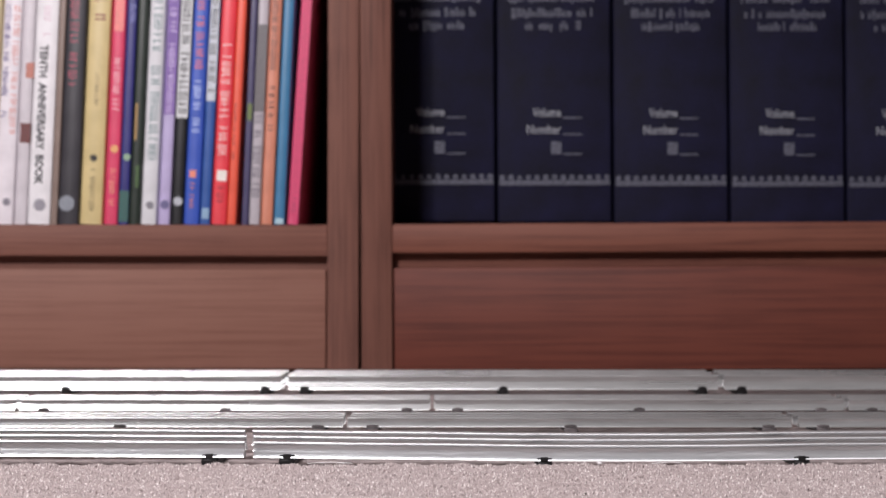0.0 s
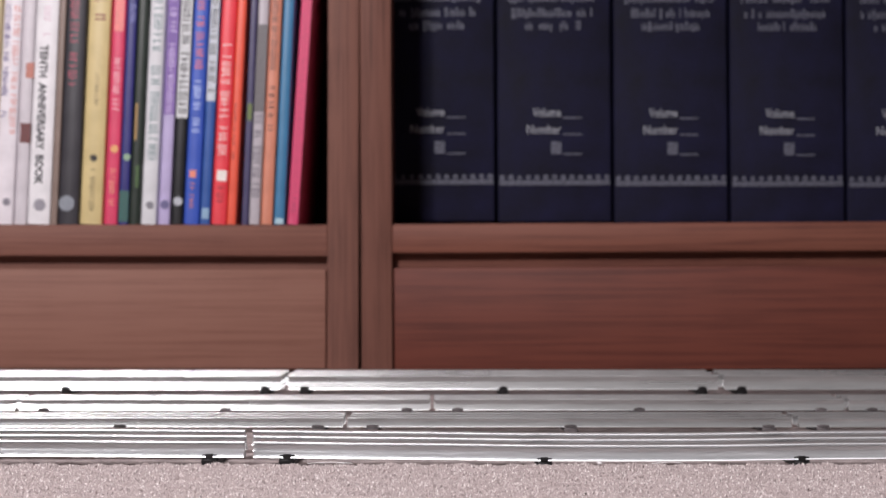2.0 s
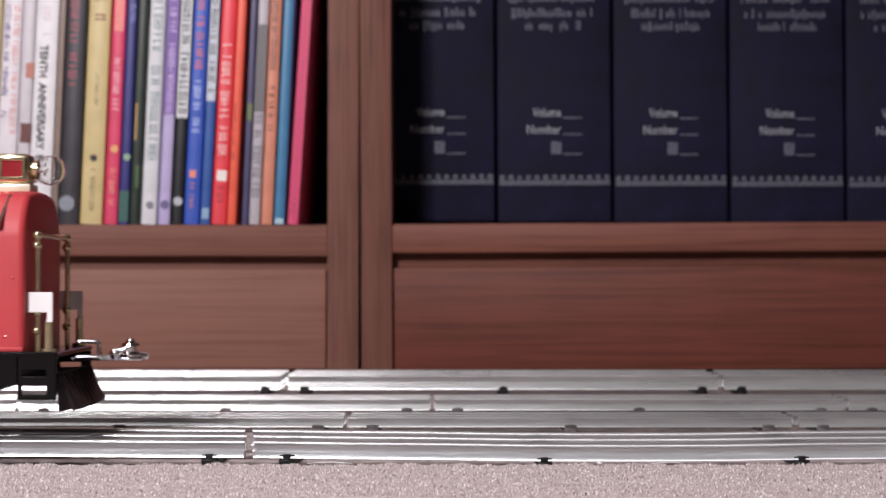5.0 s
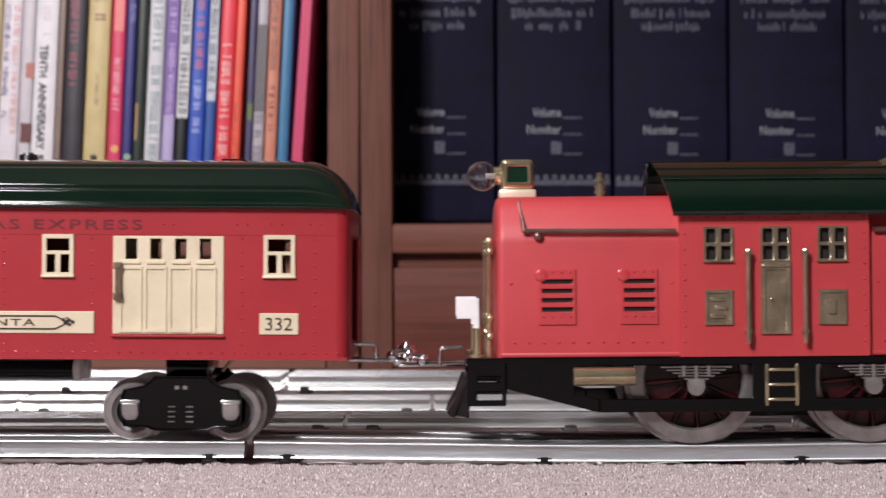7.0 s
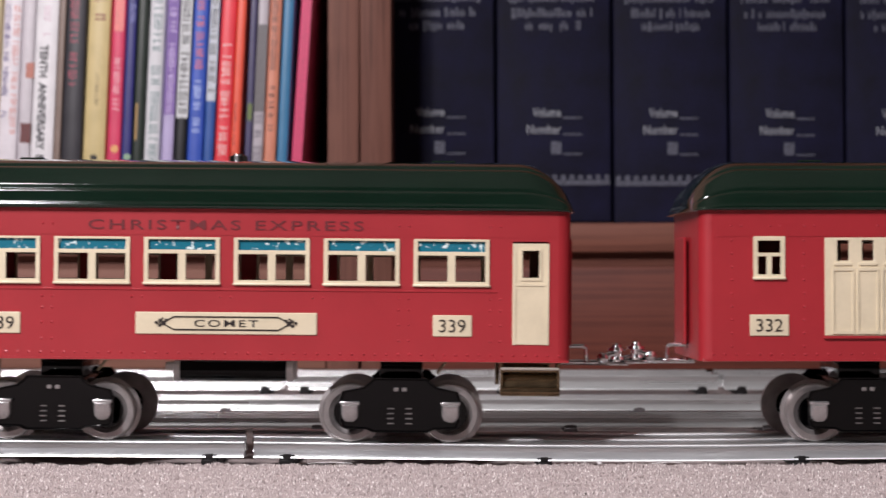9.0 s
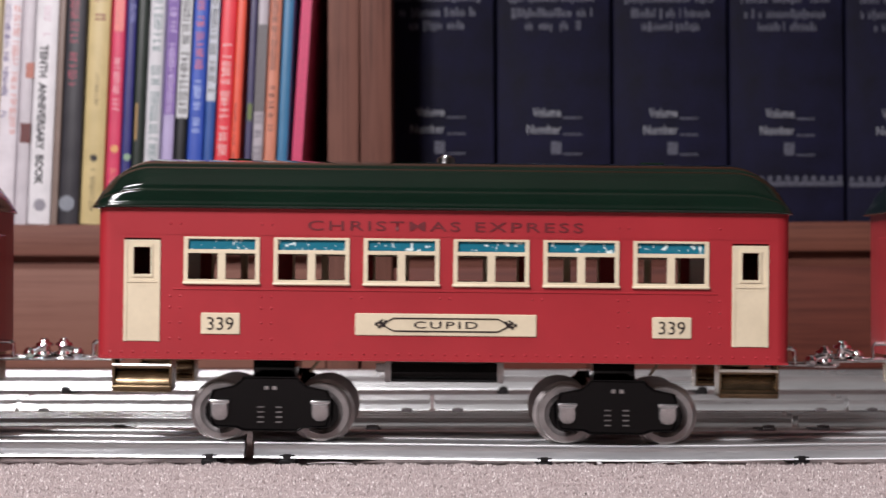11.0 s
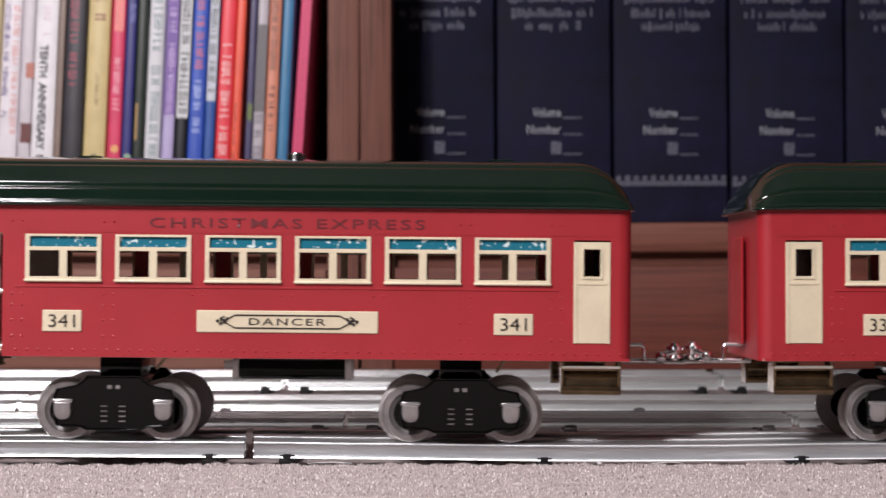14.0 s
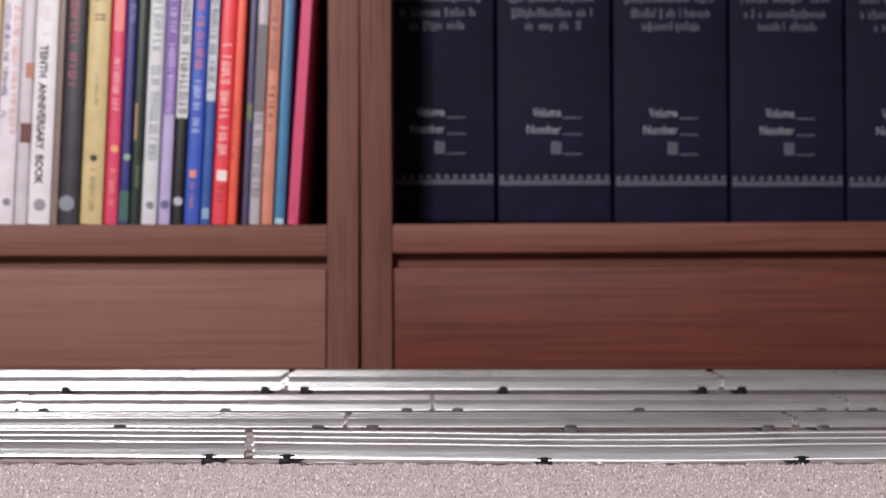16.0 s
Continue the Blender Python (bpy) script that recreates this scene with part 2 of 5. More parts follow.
def pierced(bm, x0, x1, z0, z1, holes, y0, y1):
    """An upright sheet in x, z from y0 to y1 with rectangular openings through it."""
    xs = sorted({x0, x1, *[v for h in holes for v in h[:2]]})
    zs = sorted({z0, z1, *[v for h in holes for v in h[2:]]})
    full = {}
    for i in range(len(xs) - 1):
        for k in range(len(zs) - 1):
            cx, cz = (xs[i] + xs[i + 1]) / 2, (zs[k] + zs[k + 1]) / 2
            full[i, k] = not any(h[0] < cx < h[1] and h[2] < cz < h[3] for h in holes)
    cache = {}

    def v(i, k, y):
        key = (i, k, y)
        if key not in cache:
            cache[key] = bm.verts.new((xs[i], y, zs[k]))
        return cache[key]
    for (i, k), f in full.items():
        if not f:
            continue
        bm.faces.new((v(i, k, y0), v(i + 1, k, y0), v(i + 1, k + 1, y0), v(i, k + 1, y0)))
        bm.faces.new((v(i, k + 1, y1), v(i + 1, k + 1, y1), v(i + 1, k, y1), v(i, k, y1)))
        for (di, dk), (p, q) in {(-1, 0): ((0, 0), (0, 1)), (1, 0): ((1, 1), (1, 0)), (0, -1): ((1, 0), (0, 0)), (0, 1): ((0, 1), (1, 1))}.items():
            if not full.get((i + di, k + dk), False):
                bm.faces.new((v(i + p[0], k + p[1], y0), v(i + q[0], k + q[1], y0), v(i + q[0], k + q[1], y1), v(i + p[0], k + p[1], y1)))
    bmesh.ops.recalc_face_normals(bm, faces=bm.faces)
    return bm


def lettering(name, words, parent, material, x, y, z, width, height, spin=0, far=False, bold=0.0, label="", track=1.0):
    """Printed words, centred at x, z on an upright face that looks towards -y (or +y when far)."""
    cu = bpy.data.curves.new("words", "FONT")
    cu.body, cu.resolution_u, cu.offset, cu.space_character = words, 3, bold, track
    tmp = new("words", cu)
    bpy.context.view_layer.update()
    me = bpy.data.meshes.new_from_object(tmp.evaluated_get(bpy.context.evaluated_depsgraph_get()))
    bpy.data.objects.remove(tmp)
    co = np.empty(len(me.vertices) * 3)
    me.vertices.foreach_get("co", co)
    co = co.reshape(-1, 3)
    lo, hi = co.min(0), co.max(0)
    co = (co - (lo + hi) / 2) / np.maximum(hi - lo, 1e-6)
    u, w = co[:, 0] * width, co[:, 1] * height
    if spin:
        u, w = w, -u
    out = np.zeros_like(co)
    out[:, 0], out[:, 2] = (-u if far else u), w
    me.vertices.foreach_set("co", out.ravel())
    me.update()
    me.materials.clear()
    me.materials.append(material)
    ob = new(name, me)
    ob.parent = parent
    ob.matrix_basis = pose(x, y, z)
    return tagged(ob, label)


def empty(name, label, category, group=""):
    ob = new(name)
    ob.empty_display_size = 0.02
    return tagged(ob, label, category, group)


# ---- setting ----
RAIL_TOP = 0.0083
TRACK_Y = 0.0285


def sag(x):
    """Height of the near track's rails along x: the sections dip a little where they lie on the carpet."""
    px = 784 + 3960 * max(-0.25, min(0.25, x))
    pts = ((-300, 1.9), (0, 1.6), (440, 1.0), (700, 0.25), (1000, -0.6), (1180, -0.65), (1568, 0.5), (1900, 0.8))
    for (a, u), (b, v) in zip(pts, pts[1:]):
        if px <= b:
            s = (px - a) / (b - a)
            s = s * s * (3 - 2 * s)
            return (u + (v - u) * s) * 0.001
    return 0.0008


def setting():
    bm = bmesh.new()
    box(bm, -4.6, 3.6, -3.0, 1.2, -0.05, -0.0022)
    fl = tagged(new("floor", mesh_of(bm, "floor", M["carpet"])), "beige short-pile carpet over the whole room floor", "floor", kind="structure")
    for n, b in (("wall_north", (-4.7, 3.7, 1.2, 1.3, -0.05, 2.45)), ("wall_south", (-4.7, 3.7, -3.1, -3.0, -0.05, 2.45)),
                 ("wall_west", (-4.7, -4.6, -3.0, 1.2, -0.05, 2.45)), ("wall_east", (3.6, 3.7, -3.0, 1.2, -0.05, 2.45))):
        tagged(new(n, mesh_of(solid(*b), n, M["wall"])), "plain pale painted room wall", "wall", kind="structure")
    tagged(new("ceiling", mesh_of(solid(-4.7, 3.7, -3.1, 1.3, 2.45, 2.55), "ceiling", M["ceiling"])), "plain pale ceiling", "ceiling", kind="structure")
    # upright tufts of the pile where it lies in front of the tracks
    rng = np.random.default_rng(4)
    n = 165000
    x = rng.uniform(-0.27, 0.27, n)
    y = rng.uniform(-0.142, -0.0050, n)
    h = rng.uniform(0.0012, 0.0022, n) * (1 + 0.2 * np.sin(x * 70 + 9 * np.sin(y * 60)) + 0.3 * np.sin(x * 410 + y * 230) * np.sin(x * 173))
    r = rng.uniform(0.00021, 0.00038, n)
    lx, ly = rng.normal(0, 0.0003, n), rng.normal(-0.0001, 0.0003, n)
    ang = rng.uniform(0, 6.28, n)
    ring = [(np.cos(ang + k * 2.094), np.sin(ang + k * 2.094)) for k in range(3)]
    co = np.zeros((n, 7, 3))
    for k, (cx, cy) in enumerate(ring):
        co[:, k] = np.stack([x + cx * r, y + cy * r, np.full(n, -0.0026)], 1)
        co[:, 3 + k] = np.stack([x + lx * 0.6 + cx * r * 1.15, y + ly * 0.6 + cy * r * 1.15, -0.0026 + h * 0.7], 1)
    co[:, 6] = np.stack([x + lx, y + ly, -0.0026 + h], 1)
    f = []
    for a, b, c, d in ((0, 1, 4, 3), (1, 2, 5, 4), (2, 0, 3, 5)):
        f.append((a, b, c))
        f.append((a, c, d))
    f += [(3, 4, 6), (4, 5, 6), (5, 3, 6)]
    faces = (np.array(f)[None] + (np.arange(n) * 7)[:, None, None]).reshape(-1, 3)
    me = bpy.data.meshes.new("carpet_pile")
    me.from_pydata(co.reshape(-1, 3).tolist(), [], faces.tolist())
    me.materials.append(M["pile"])
    for p in me.polygons:
        p.use_smooth = True
    tagged(new("carpet_pile", me), "beige twisted carpet tufts in front of the toy track", "carpet", kind="stuff")


def lint():
    """A scrap of white fluff and a few stray fibres lying on the carpet by the rail."""
    rng = random.Random(12)
    for x, r in ((0.0690, 0.0011), (0.0700, 0.0006)):
        bm = bmesh.new()
        bmesh.ops.create_icosphere(bm, subdivisions=2, radius=r)
        for v in bm.verts:
            v.co *= rng.uniform(0.6, 1.25)
            v.co.z *= 0.7
        ob = tagged(new("lint", mesh_of(bm, "lint", M["white"], 80)), "tiny white scrap of lint lying on beige carpet", "lint", "lint on the carpet")
        ob.location = (x, -0.0078, -0.0008 + r * 0.5)
    for x, w, bend in ((-0.060, 0.020, 0.0006), (0.092, 0.014, 0.0012), (-0.0545, 0.011, -0.0004)):
        bm = bmesh.new()
        pts = [(x + w * k / 8, -0.0085 - bend * math.sin(k * 0.6), -0.0003 + 0.0006 * math.sin(k * math.pi / 8)) for k in range(9)]
        for a, b in zip(pts, pts[1:]):
            rod(bm, a, b, 0.00014, 5)
        tagged(new("fibre", mesh_of(bm, "fibre", M["white"], 60)), "thin stray white fibre lying on beige carpet", "fibre", "stray fibres on the carpet")


def rail_mesh(x0, x1, h, s, zfun, foot):
    """Tubular tinplate rail: round head, pinched web, sloping foot."""
    half = ((0.0, 1.0), (0.0010, 0.98), (0.0015, 0.953), (0.0018, 0.918), (0.0019, 0.88), (0.0016, 0.82), (0.0008, 0.775), (0.0006, 0.70), (0.0006, 0.55), (0.0010, 0.50),
            (foot, 0.23), (foot + 0.0009, 0.205), (foot + 0.0014, 0.175), (foot + 0.0016, 0.115), (foot + 0.0014, 0.10), (foot - 0.0004, 0.09))
    prof = [(-a * s, b * h) for a, b in half[::-1]] + [(a * s, b * h) for a, b in half[1:]]
    n = 9
    rings = []
    for i in range(n + 1):
        x = x0 + (x1 - x0) * i / n
        rings.append([(x, y, z + zfun(x)) for y, z in prof])
    bm = loft(bmesh.new(), rings)
    return bm


def track(label, y0, rails, x_from, x_to, first_joint, length, ties, edge, h, s, zfun, material, gap, group, foot=0.0034, skew=0.0, tie="tie"):
    """A line of tinplate track sections; joints at first_joint + k * length."""
    k = math.floor((x_from - first_joint) / length)
    while first_joint + k * length < x_to:
        a = first_joint + k * length
        b = a + length
        k += 1
        sec = empty("track_section", label, "toy track", group)
        sec.location = (0, y0, 0)
        jit = [random.uniform(-0.0006, 0.0006) for _ in rails]
        jit = [j + skew * ry for j, ry in zip(jit, rails)]
        for ry, j in zip(rails, jit):
            part("rail", rail_mesh(a + gap / 2 + j, b - gap / 2 + j, h, s, zfun, foot), material, sec, at=(0, ry, 0), smooth=32)
        step = (length - 2 * edge) / (ties - 1)
        w = 0.0037 * s
        for i in range(ties):
            tx = a + edge + i * step
            bm = bmesh.new()
            dz = zfun(tx)
            box(bm, tx - 0.0036, tx + 0.0036, rails[0] - 0.006, rails[-1] + 0.006, -0.003 + min(0, dz), 0.0003 + dz, 0.0006, 1)
            for ry in rails:
                for sg in (-1, 1):
                    box(bm, tx - 0.0034, tx + 0.0034, ry + sg * w - 0.0009, ry + sg * w + 0.0009, -0.002, 0.20 * h + 0.0005 + dz, 0.0004, 1)
                box(bm, tx - 0.0018, tx + 0.0018, ry - w - 0.0014, ry - w, 0.0002, 0.26 * h + 0.0004 + dz, 0.0003, 1)
            part("tie", bm, M[tie], sec, "black pressed-metal tie" if tie == "tie" else "dusty grey pressed-metal tie", smooth=40)


def tracks():
    g = 0.0285
    track("straight silver three-rail tinplate track section on carpet", 0.0, (0.0, g, 2 * g), -4.0, 3.0, -0.0864, 0.377, 4, 0.0172, RAIL_TOP, 1.0, sag, M["tin"], 0.0038, "track the train runs on", skew=-0.1)
    o = 0.016
    track("narrower straight silver toy track section lying on carpet", 0.171, (0, o, 2 * o), -1.2, 1.2, -0.0527, 0.243, 3, 0.0147, 0.0062, 0.9, lambda x: 0.0, M["dulltin"], 0.003, "second track", 0.0029, tie="dusttie")
    track("narrower straight silver toy track section lying on carpet", 0.286, (0, o, 2 * o), -1.2, 1.2, -0.0065, 0.250, 3, 0.0154, RAIL_TOP, 0.9, lambda x: 0.0, M["dulltin"], 0.003, "third track", 0.0029, tie="dusttie")
    track("tall straight silver toy track section beside the bookcase", 0.474, (0, g, 2 * g), -1.4, 1.4, -0.112, 0.3095, 3, 0.0140, 0.0122, 1.25, lambda x: 0.0, M["brighttin"], 0.005, "rear track", 0.0028)


# ---- bookcases and books ----
CASE_Y = 0.75


def bookcase(x0, x1, post_l, post_r, zs, panel_mat, rail_mat, post_mat, tilt, label):
    """A bookcase from x0 to x1 with a bottom drawer front, shelves and face frame; zs: rail top, rail bottom, panel top."""
    root = empty("bookcase", label, "bookcase", "bookcases along the wall")
    root.matrix_basis = pose((x0 + x1) / 2, CASE_Y, 0, 0, tilt, 0)
    hw = (x1 - x0) / 2
    H, D = 1.15, 0.34
    zt, zb, zp = zs
    bv = 0.0012
    part("side_panel", solid(-hw, -hw + post_l, 0, D, -0.001, H, bv), post_mat, root)
    part("side_panel", solid(hw - post_r, hw, 0, D, -0.001, H, bv), post_mat, root)
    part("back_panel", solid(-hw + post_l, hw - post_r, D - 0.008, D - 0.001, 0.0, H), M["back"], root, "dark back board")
    a, b = -hw + post_l, hw - post_r
    part("front_rail", solid(a, b, 0.0012, 0.02, zb, zt - 0.0015, bv), rail_mat, root)
    part("shelf", solid(a, b, 0.0040, D - 0.008, zt - 0.02, zt, 0.0008), rail_mat, root)
    part("shelf", solid(a, b, 0.004, D - 0.008, zt + 0.300, zt + 0.316, bv), rail_mat, root)
    part("shelf", solid(a, b, 0.004, D - 0.008, zt + 0.68, zt + 0.70, bv), rail_mat, root)
    # out of view: panels added so the green cab roof mirrors brown wood
    for q in (0, 1):
        xa, xb = a + q * (b - a) / 2 + 0.001, a + (q + 1) * (b - a) / 2 - 0.001
        part("unseen_upper_panel", solid(xa, xb, 0.002, 0.018, zt + 0.315, H - 0.003, 0.0015), panel_mat, root, "unseen wooden panel added to reflect brown in the cab roof")
    part("top", solid(-hw, hw, -0.006, D, H, H + 0.02, 0.003), rail_mat, root)
    part("recess_board", solid(a, b, 0.016, 0.026, 0.0, zb + 0.004), rail_mat, root)
    part("drawer_front", solid(a + 0.0012, b - 0.0012, 0.0035, 0.0155, 0.001, zp, 0.0015), panel_mat, root, "plain wooden drawer front")
    return root


def bar_text(bm, x, z0, z1, w, n, rng, y):
    """A run of small strokes in place of words, from z1 down to z0, one letter after another."""
    step = (z1 - z0) / n
    for i in range(n):
        if rng.random() < 0.13:
            continue
        z = z1 - i * step
        ww, hh = w * rng.uniform(0.8, 1.0), step * rng.uniform(0.62, 0.82)
        t = hh * 0.3
        form = rng.random()
        box(bm, x - ww / 2, x + ww / 2, y - 0.00015, y + 0.0002, z - t, z)
        if form < 0.6:
            box(bm, x - ww / 2, x + ww / 2, y - 0.00015, y + 0.0002, z - hh, z - hh + t)
        if form < 0.35:
            box(bm, x - ww / 2, x - ww / 2 + t, y - 0.00015, y + 0.0002, z - hh + t, z - t)
        if form > 0.2:
            c = x + ww * rng.choice((-0.38, 0.0, 0.38))
            box(bm, c - t / 2, c + t / 2, y - 0.00015, y + 0.0002, z - hh + t, z - t)
    return bm


def book(x_left, width, colour, lean, label, prints, depth=0.19, height=0.285, rough=0.35, pages=True, yoff=0.002, cover_mat=None):
    """A paperback standing with its spine out. prints: (kind, u, z0, z1, w, colour) where u is across the spine 0..1, z from the foot."""
    root = empty("book", label, "book", "books on the shelf")
    zf = 0.1258
    root.matrix_basis = pose(x_left + width, CASE_Y + yoff, zf, 0, lean, 0)
    cm = cover_mat or mat("book_cover", colour, rough, scale=45, vary=0.06, coat=0.25, rvary=0.1)
    bm = bmesh.new()
    t = 0.0006
    r = min(0.0022, width * 0.16)
    out = [(-width, depth), (-width, r), (-width + r * 0.4, r * 0.25), (-width + r, 0), (-r, 0), (-r * 0.4, r * 0.25), (0, r), (0, depth)]
    inn = [(-t, depth), (-t, r), (-r, t), (-width + r, t), (-width + t, r), (-width + t, depth)]
    ring = out + inn
    loft(bm, [[(x, y, 0) for x, y in ring], [(x, y, height) for x, y in ring]])
    part("cover", bm, cm, root, smooth=30)
    part("page_block", solid(-width + t * 1.3, -t * 1.3, t * 1.3 + 0.001, depth - 0.003, 0.001, height - 0.002), M["paper"], root, "cream paper page block")
    rng = random.Random(int(abs(x_left) * 1e5))
    for kind, u, z0, z1, w, c in prints:
        pm = mat("spine_print", c, 0.45, scale=300, vary=0.08)
        px = -width + u * width
        if kind == "bars":
            part("spine_print", bar_text(bmesh.new(), px, z0, z1, w, max(3, int((z1 - z0) / max(0.0030, w * 0.64))), rng, -0.0001), pm, root, kind="stuff")
        elif kind == "patch":
            part("printed_patch", solid(px - w / 2, px + w / 2, -0.00022, 0.0001, z0, z1), pm, root)
        elif kind == "disc":
            part("printed_mark", rod(bmesh.new(), (px, -0.00025, (z0 + z1) / 2), (px, 0.0001, (z0 + z1) / 2), (z1 - z0) / 2, 14), pm, root)
        else:
            lettering("spine_lettering", kind, root, pm, px, -0.0002, (z0 + z1) / 2, z1 - z0, w, spin=1, bold=0.035)
    return root


def books():
    R_ = rgb
    S = 2040.0

    def X(px):
        return (px - 784) / S

    def Z(py):
        return (395 - py) / S
    rows = (
        # left and right edge at the foot, colour, lean, label, prints
        (-72, -42, "3b4f7a", 2.4, "blue paperback on the shelf", ()),
        (-40, -14, "d8c9a0", 2.4, "tan paperback on the shelf", ()),
        (-12, 22, "efe9ee", 2.6, "white paperback with violet and pink spine print", (("bars", 0.25, Z(215), Z(-60), 0.005, R_("4a3580")), ("bars", 0.72, Z(235), Z(-40), 0.006, R_("e0a49c")), ("disc", 0.62, Z(362), Z(348), 0.004, R_("8a8590")))),
        (24, 46, "d9d3d8", 2.4, "pale grey paperback with reddish picture patches", (("patch", 0.75, Z(135), Z(108), 0.007, R_("c07a6a")), ("patch", 0.6, Z(250), Z(215), 0.009, R_("6b3230")))),
        (47, 88, "f3f1f3", 2.4, "white paperback with black lettering on the spine", (("TENTH  ANNIVERSARY  BOOK", 0.42, Z(325), Z(77), 0.0072, R_("23222a")), ("disc", 0.52, Z(372), Z(350), 0.008, R_("9a97a0")), ("bars", 0.5, Z(66), Z(-40), 0.007, R_("e6d0da")))),
        (89, 100, "8d7a70", 2.4, "brown paperback on the shelf", ()),
        (101, 138, "37353b", 2.3, "charcoal paperback with dull red spine print", (("bars", 0.42, Z(155), Z(-60), 0.008, R_("a8465a")), ("disc", 0.4, Z(372), Z(344), 0.01, R_("8d939c")))),
        (140, 180, "d9c58d", 2.4, "yellow tan paperback with dark spine print", (("bars", 0.5, Z(185), Z(122), 0.004, R_("a08a60")), ("disc", 0.5, Z(284), Z(271), 0.006, R_("2a2418")), ("bars", 0.5, Z(375), Z(297), 0.005, R_("8a7850")), ("bars", 0.52, Z(36), Z(-50), 0.010, R_("a06a50")))),
        (183, 207, "e2466c", 2.4, "pink red paperback with pale spine print", (("bars", 0.5, Z(205), Z(100), 0.006, R_("f6b9c2")), ("disc", 0.55, Z(268), Z(254), 0.006, R_("f0b070")), ("bars", 0.5, Z(372), Z(296), 0.005, R_("f29a84")), ("patch", 0.5, Z(52), Z(-60), 0.008, R_("f58a84")))),
        (208, 226, "33327a", 2.4, "dark blue paperback with small coloured marks", (("disc", 0.6, Z(282), Z(269), 0.006, R_("8fae90")), ("bars", 0.6, Z(38), Z(-50), 0.005, R_("7a80c0")), ("patch", 0.5, Z(390), Z(335), 0.008, R_("2f5f5a")))),
        (227, 246, "1e2b22", 2.4, "dark green paperback with orange streak", (("patch", 0.3, Z(245), Z(180), 0.002, R_("b08a50")), ("patch", 0.6, Z(330), Z(290), 0.003, R_("3c5c28")))),
        (248, 276, "dfe0e3", 2.5, "white paperback with grey green spine print", (("bars", 0.55, Z(288), Z(-60), 0.0088, R_("8ca0a2")), ("disc", 0.55, Z(368), Z(354), 0.006, R_("86858c")))),
        (279, 300, "c0b4dc", 2.6, "lavender paperback with violet upper spine", (("patch", 0.5, Z(200), Z(-110), 0.0097, R_("7a58a8")), ("bars", 0.5, Z(200), Z(-60), 0.006, R_("cdb8e4")), ("disc", 0.5, Z(368), Z(352), 0.006, R_("6a6490")))),
        (302, 323, "16171b", 2.6, "black paperback with white lettered upper spine", (("patch", 0.5, Z(206), Z(-110), 0.0098, R_("d4d6d8")), ("bars", 0.5, Z(200), Z(-60), 0.0075, R_("1c1c20")), ("disc", 0.5, Z(362), Z(346), 0.007, R_("b8bcc4")))),
        (324, 352, "3c5cc0", 2.7, "bright blue paperback with orange spine marks", (("bars", 0.5, Z(245), Z(140), 0.007, R_("b4c6f0")), ("patch", 0.45, Z(312), Z(299), 0.0055, R_("f0907a")), ("bars", 0.45, Z(370), Z(322), 0.004, R_("c87a6a")), ("bars", 0.5, Z(122), Z(-60), 0.007, R_("d8707a")))),
        (353, 371, "2f5aa4", 2.7, "blue paperback with white spine lettering", (("patch", 0.5, Z(176), Z(-110), 0.0075, R_("ccd2da")), ("bars", 0.5, Z(170), Z(-60), 0.006, R_("3a4048")), ("patch", 0.5, Z(385), Z(366), 0.006, R_("8fb0cc")))),
        (373, 400, "f04450", 2.8, "red paperback with white spine lettering", (("bars", 0.5, Z(275), Z(75), 0.008, R_("fbd0cc")), ("patch", 0.55, Z(318), Z(299), 0.0085, R_("fff0e8")), ("bars", 0.5, Z(364), Z(328), 0.007, R_("b82c38")))),
        (401, 417, "f05f46", 2.8, "orange red paperback on the shelf", (("bars", 0.3, Z(280), Z(180), 0.002, R_("a83a30")),)),
        (427, 439, "4a4468", 2.4, "violet grey thin paperback", (("patch", 0.5, Z(210), Z(180), 0.004, R_("6a7a40")),)),
        (440, 459, "bdb6bc", 2.5, "grey paperback with mottled spine picture", (("bars", 0.5, Z(350), Z(200), 0.007, R_("77727c")), ("patch", 0.5, Z(195), Z(40), 0.0082, R_("6e6a6c")))),
        (461, 482, "d98c72", 2.5, "peach paperback with dark spine lettering", (("bars", 0.45, Z(240), Z(150), 0.005, R_("6a3c30")), ("bars", 0.45, Z(130), Z(-60), 0.006, R_("7a4a3a")))),
        (484, 503, "3f7ea8", 2.6, "teal blue paperback on the shelf", (("patch", 0.5, Z(394), Z(384), 0.007, R_("b0d0dc")),)),
        (508, 528, "e0527c", 3.6, "pink paperback leaning at the end of the row", (("patch", 0.55, Z(382), Z(-110), 0.0075, R_("d84270")), ("bars", 0.5, Z(375), Z(342), 0.004, R_("b03a60")))),
    )
    for a, b, c, lean, label, prints in rows:
        book(X(a), (b - a) / S, R_(c), lean, label, prints, yoff=0.0045)


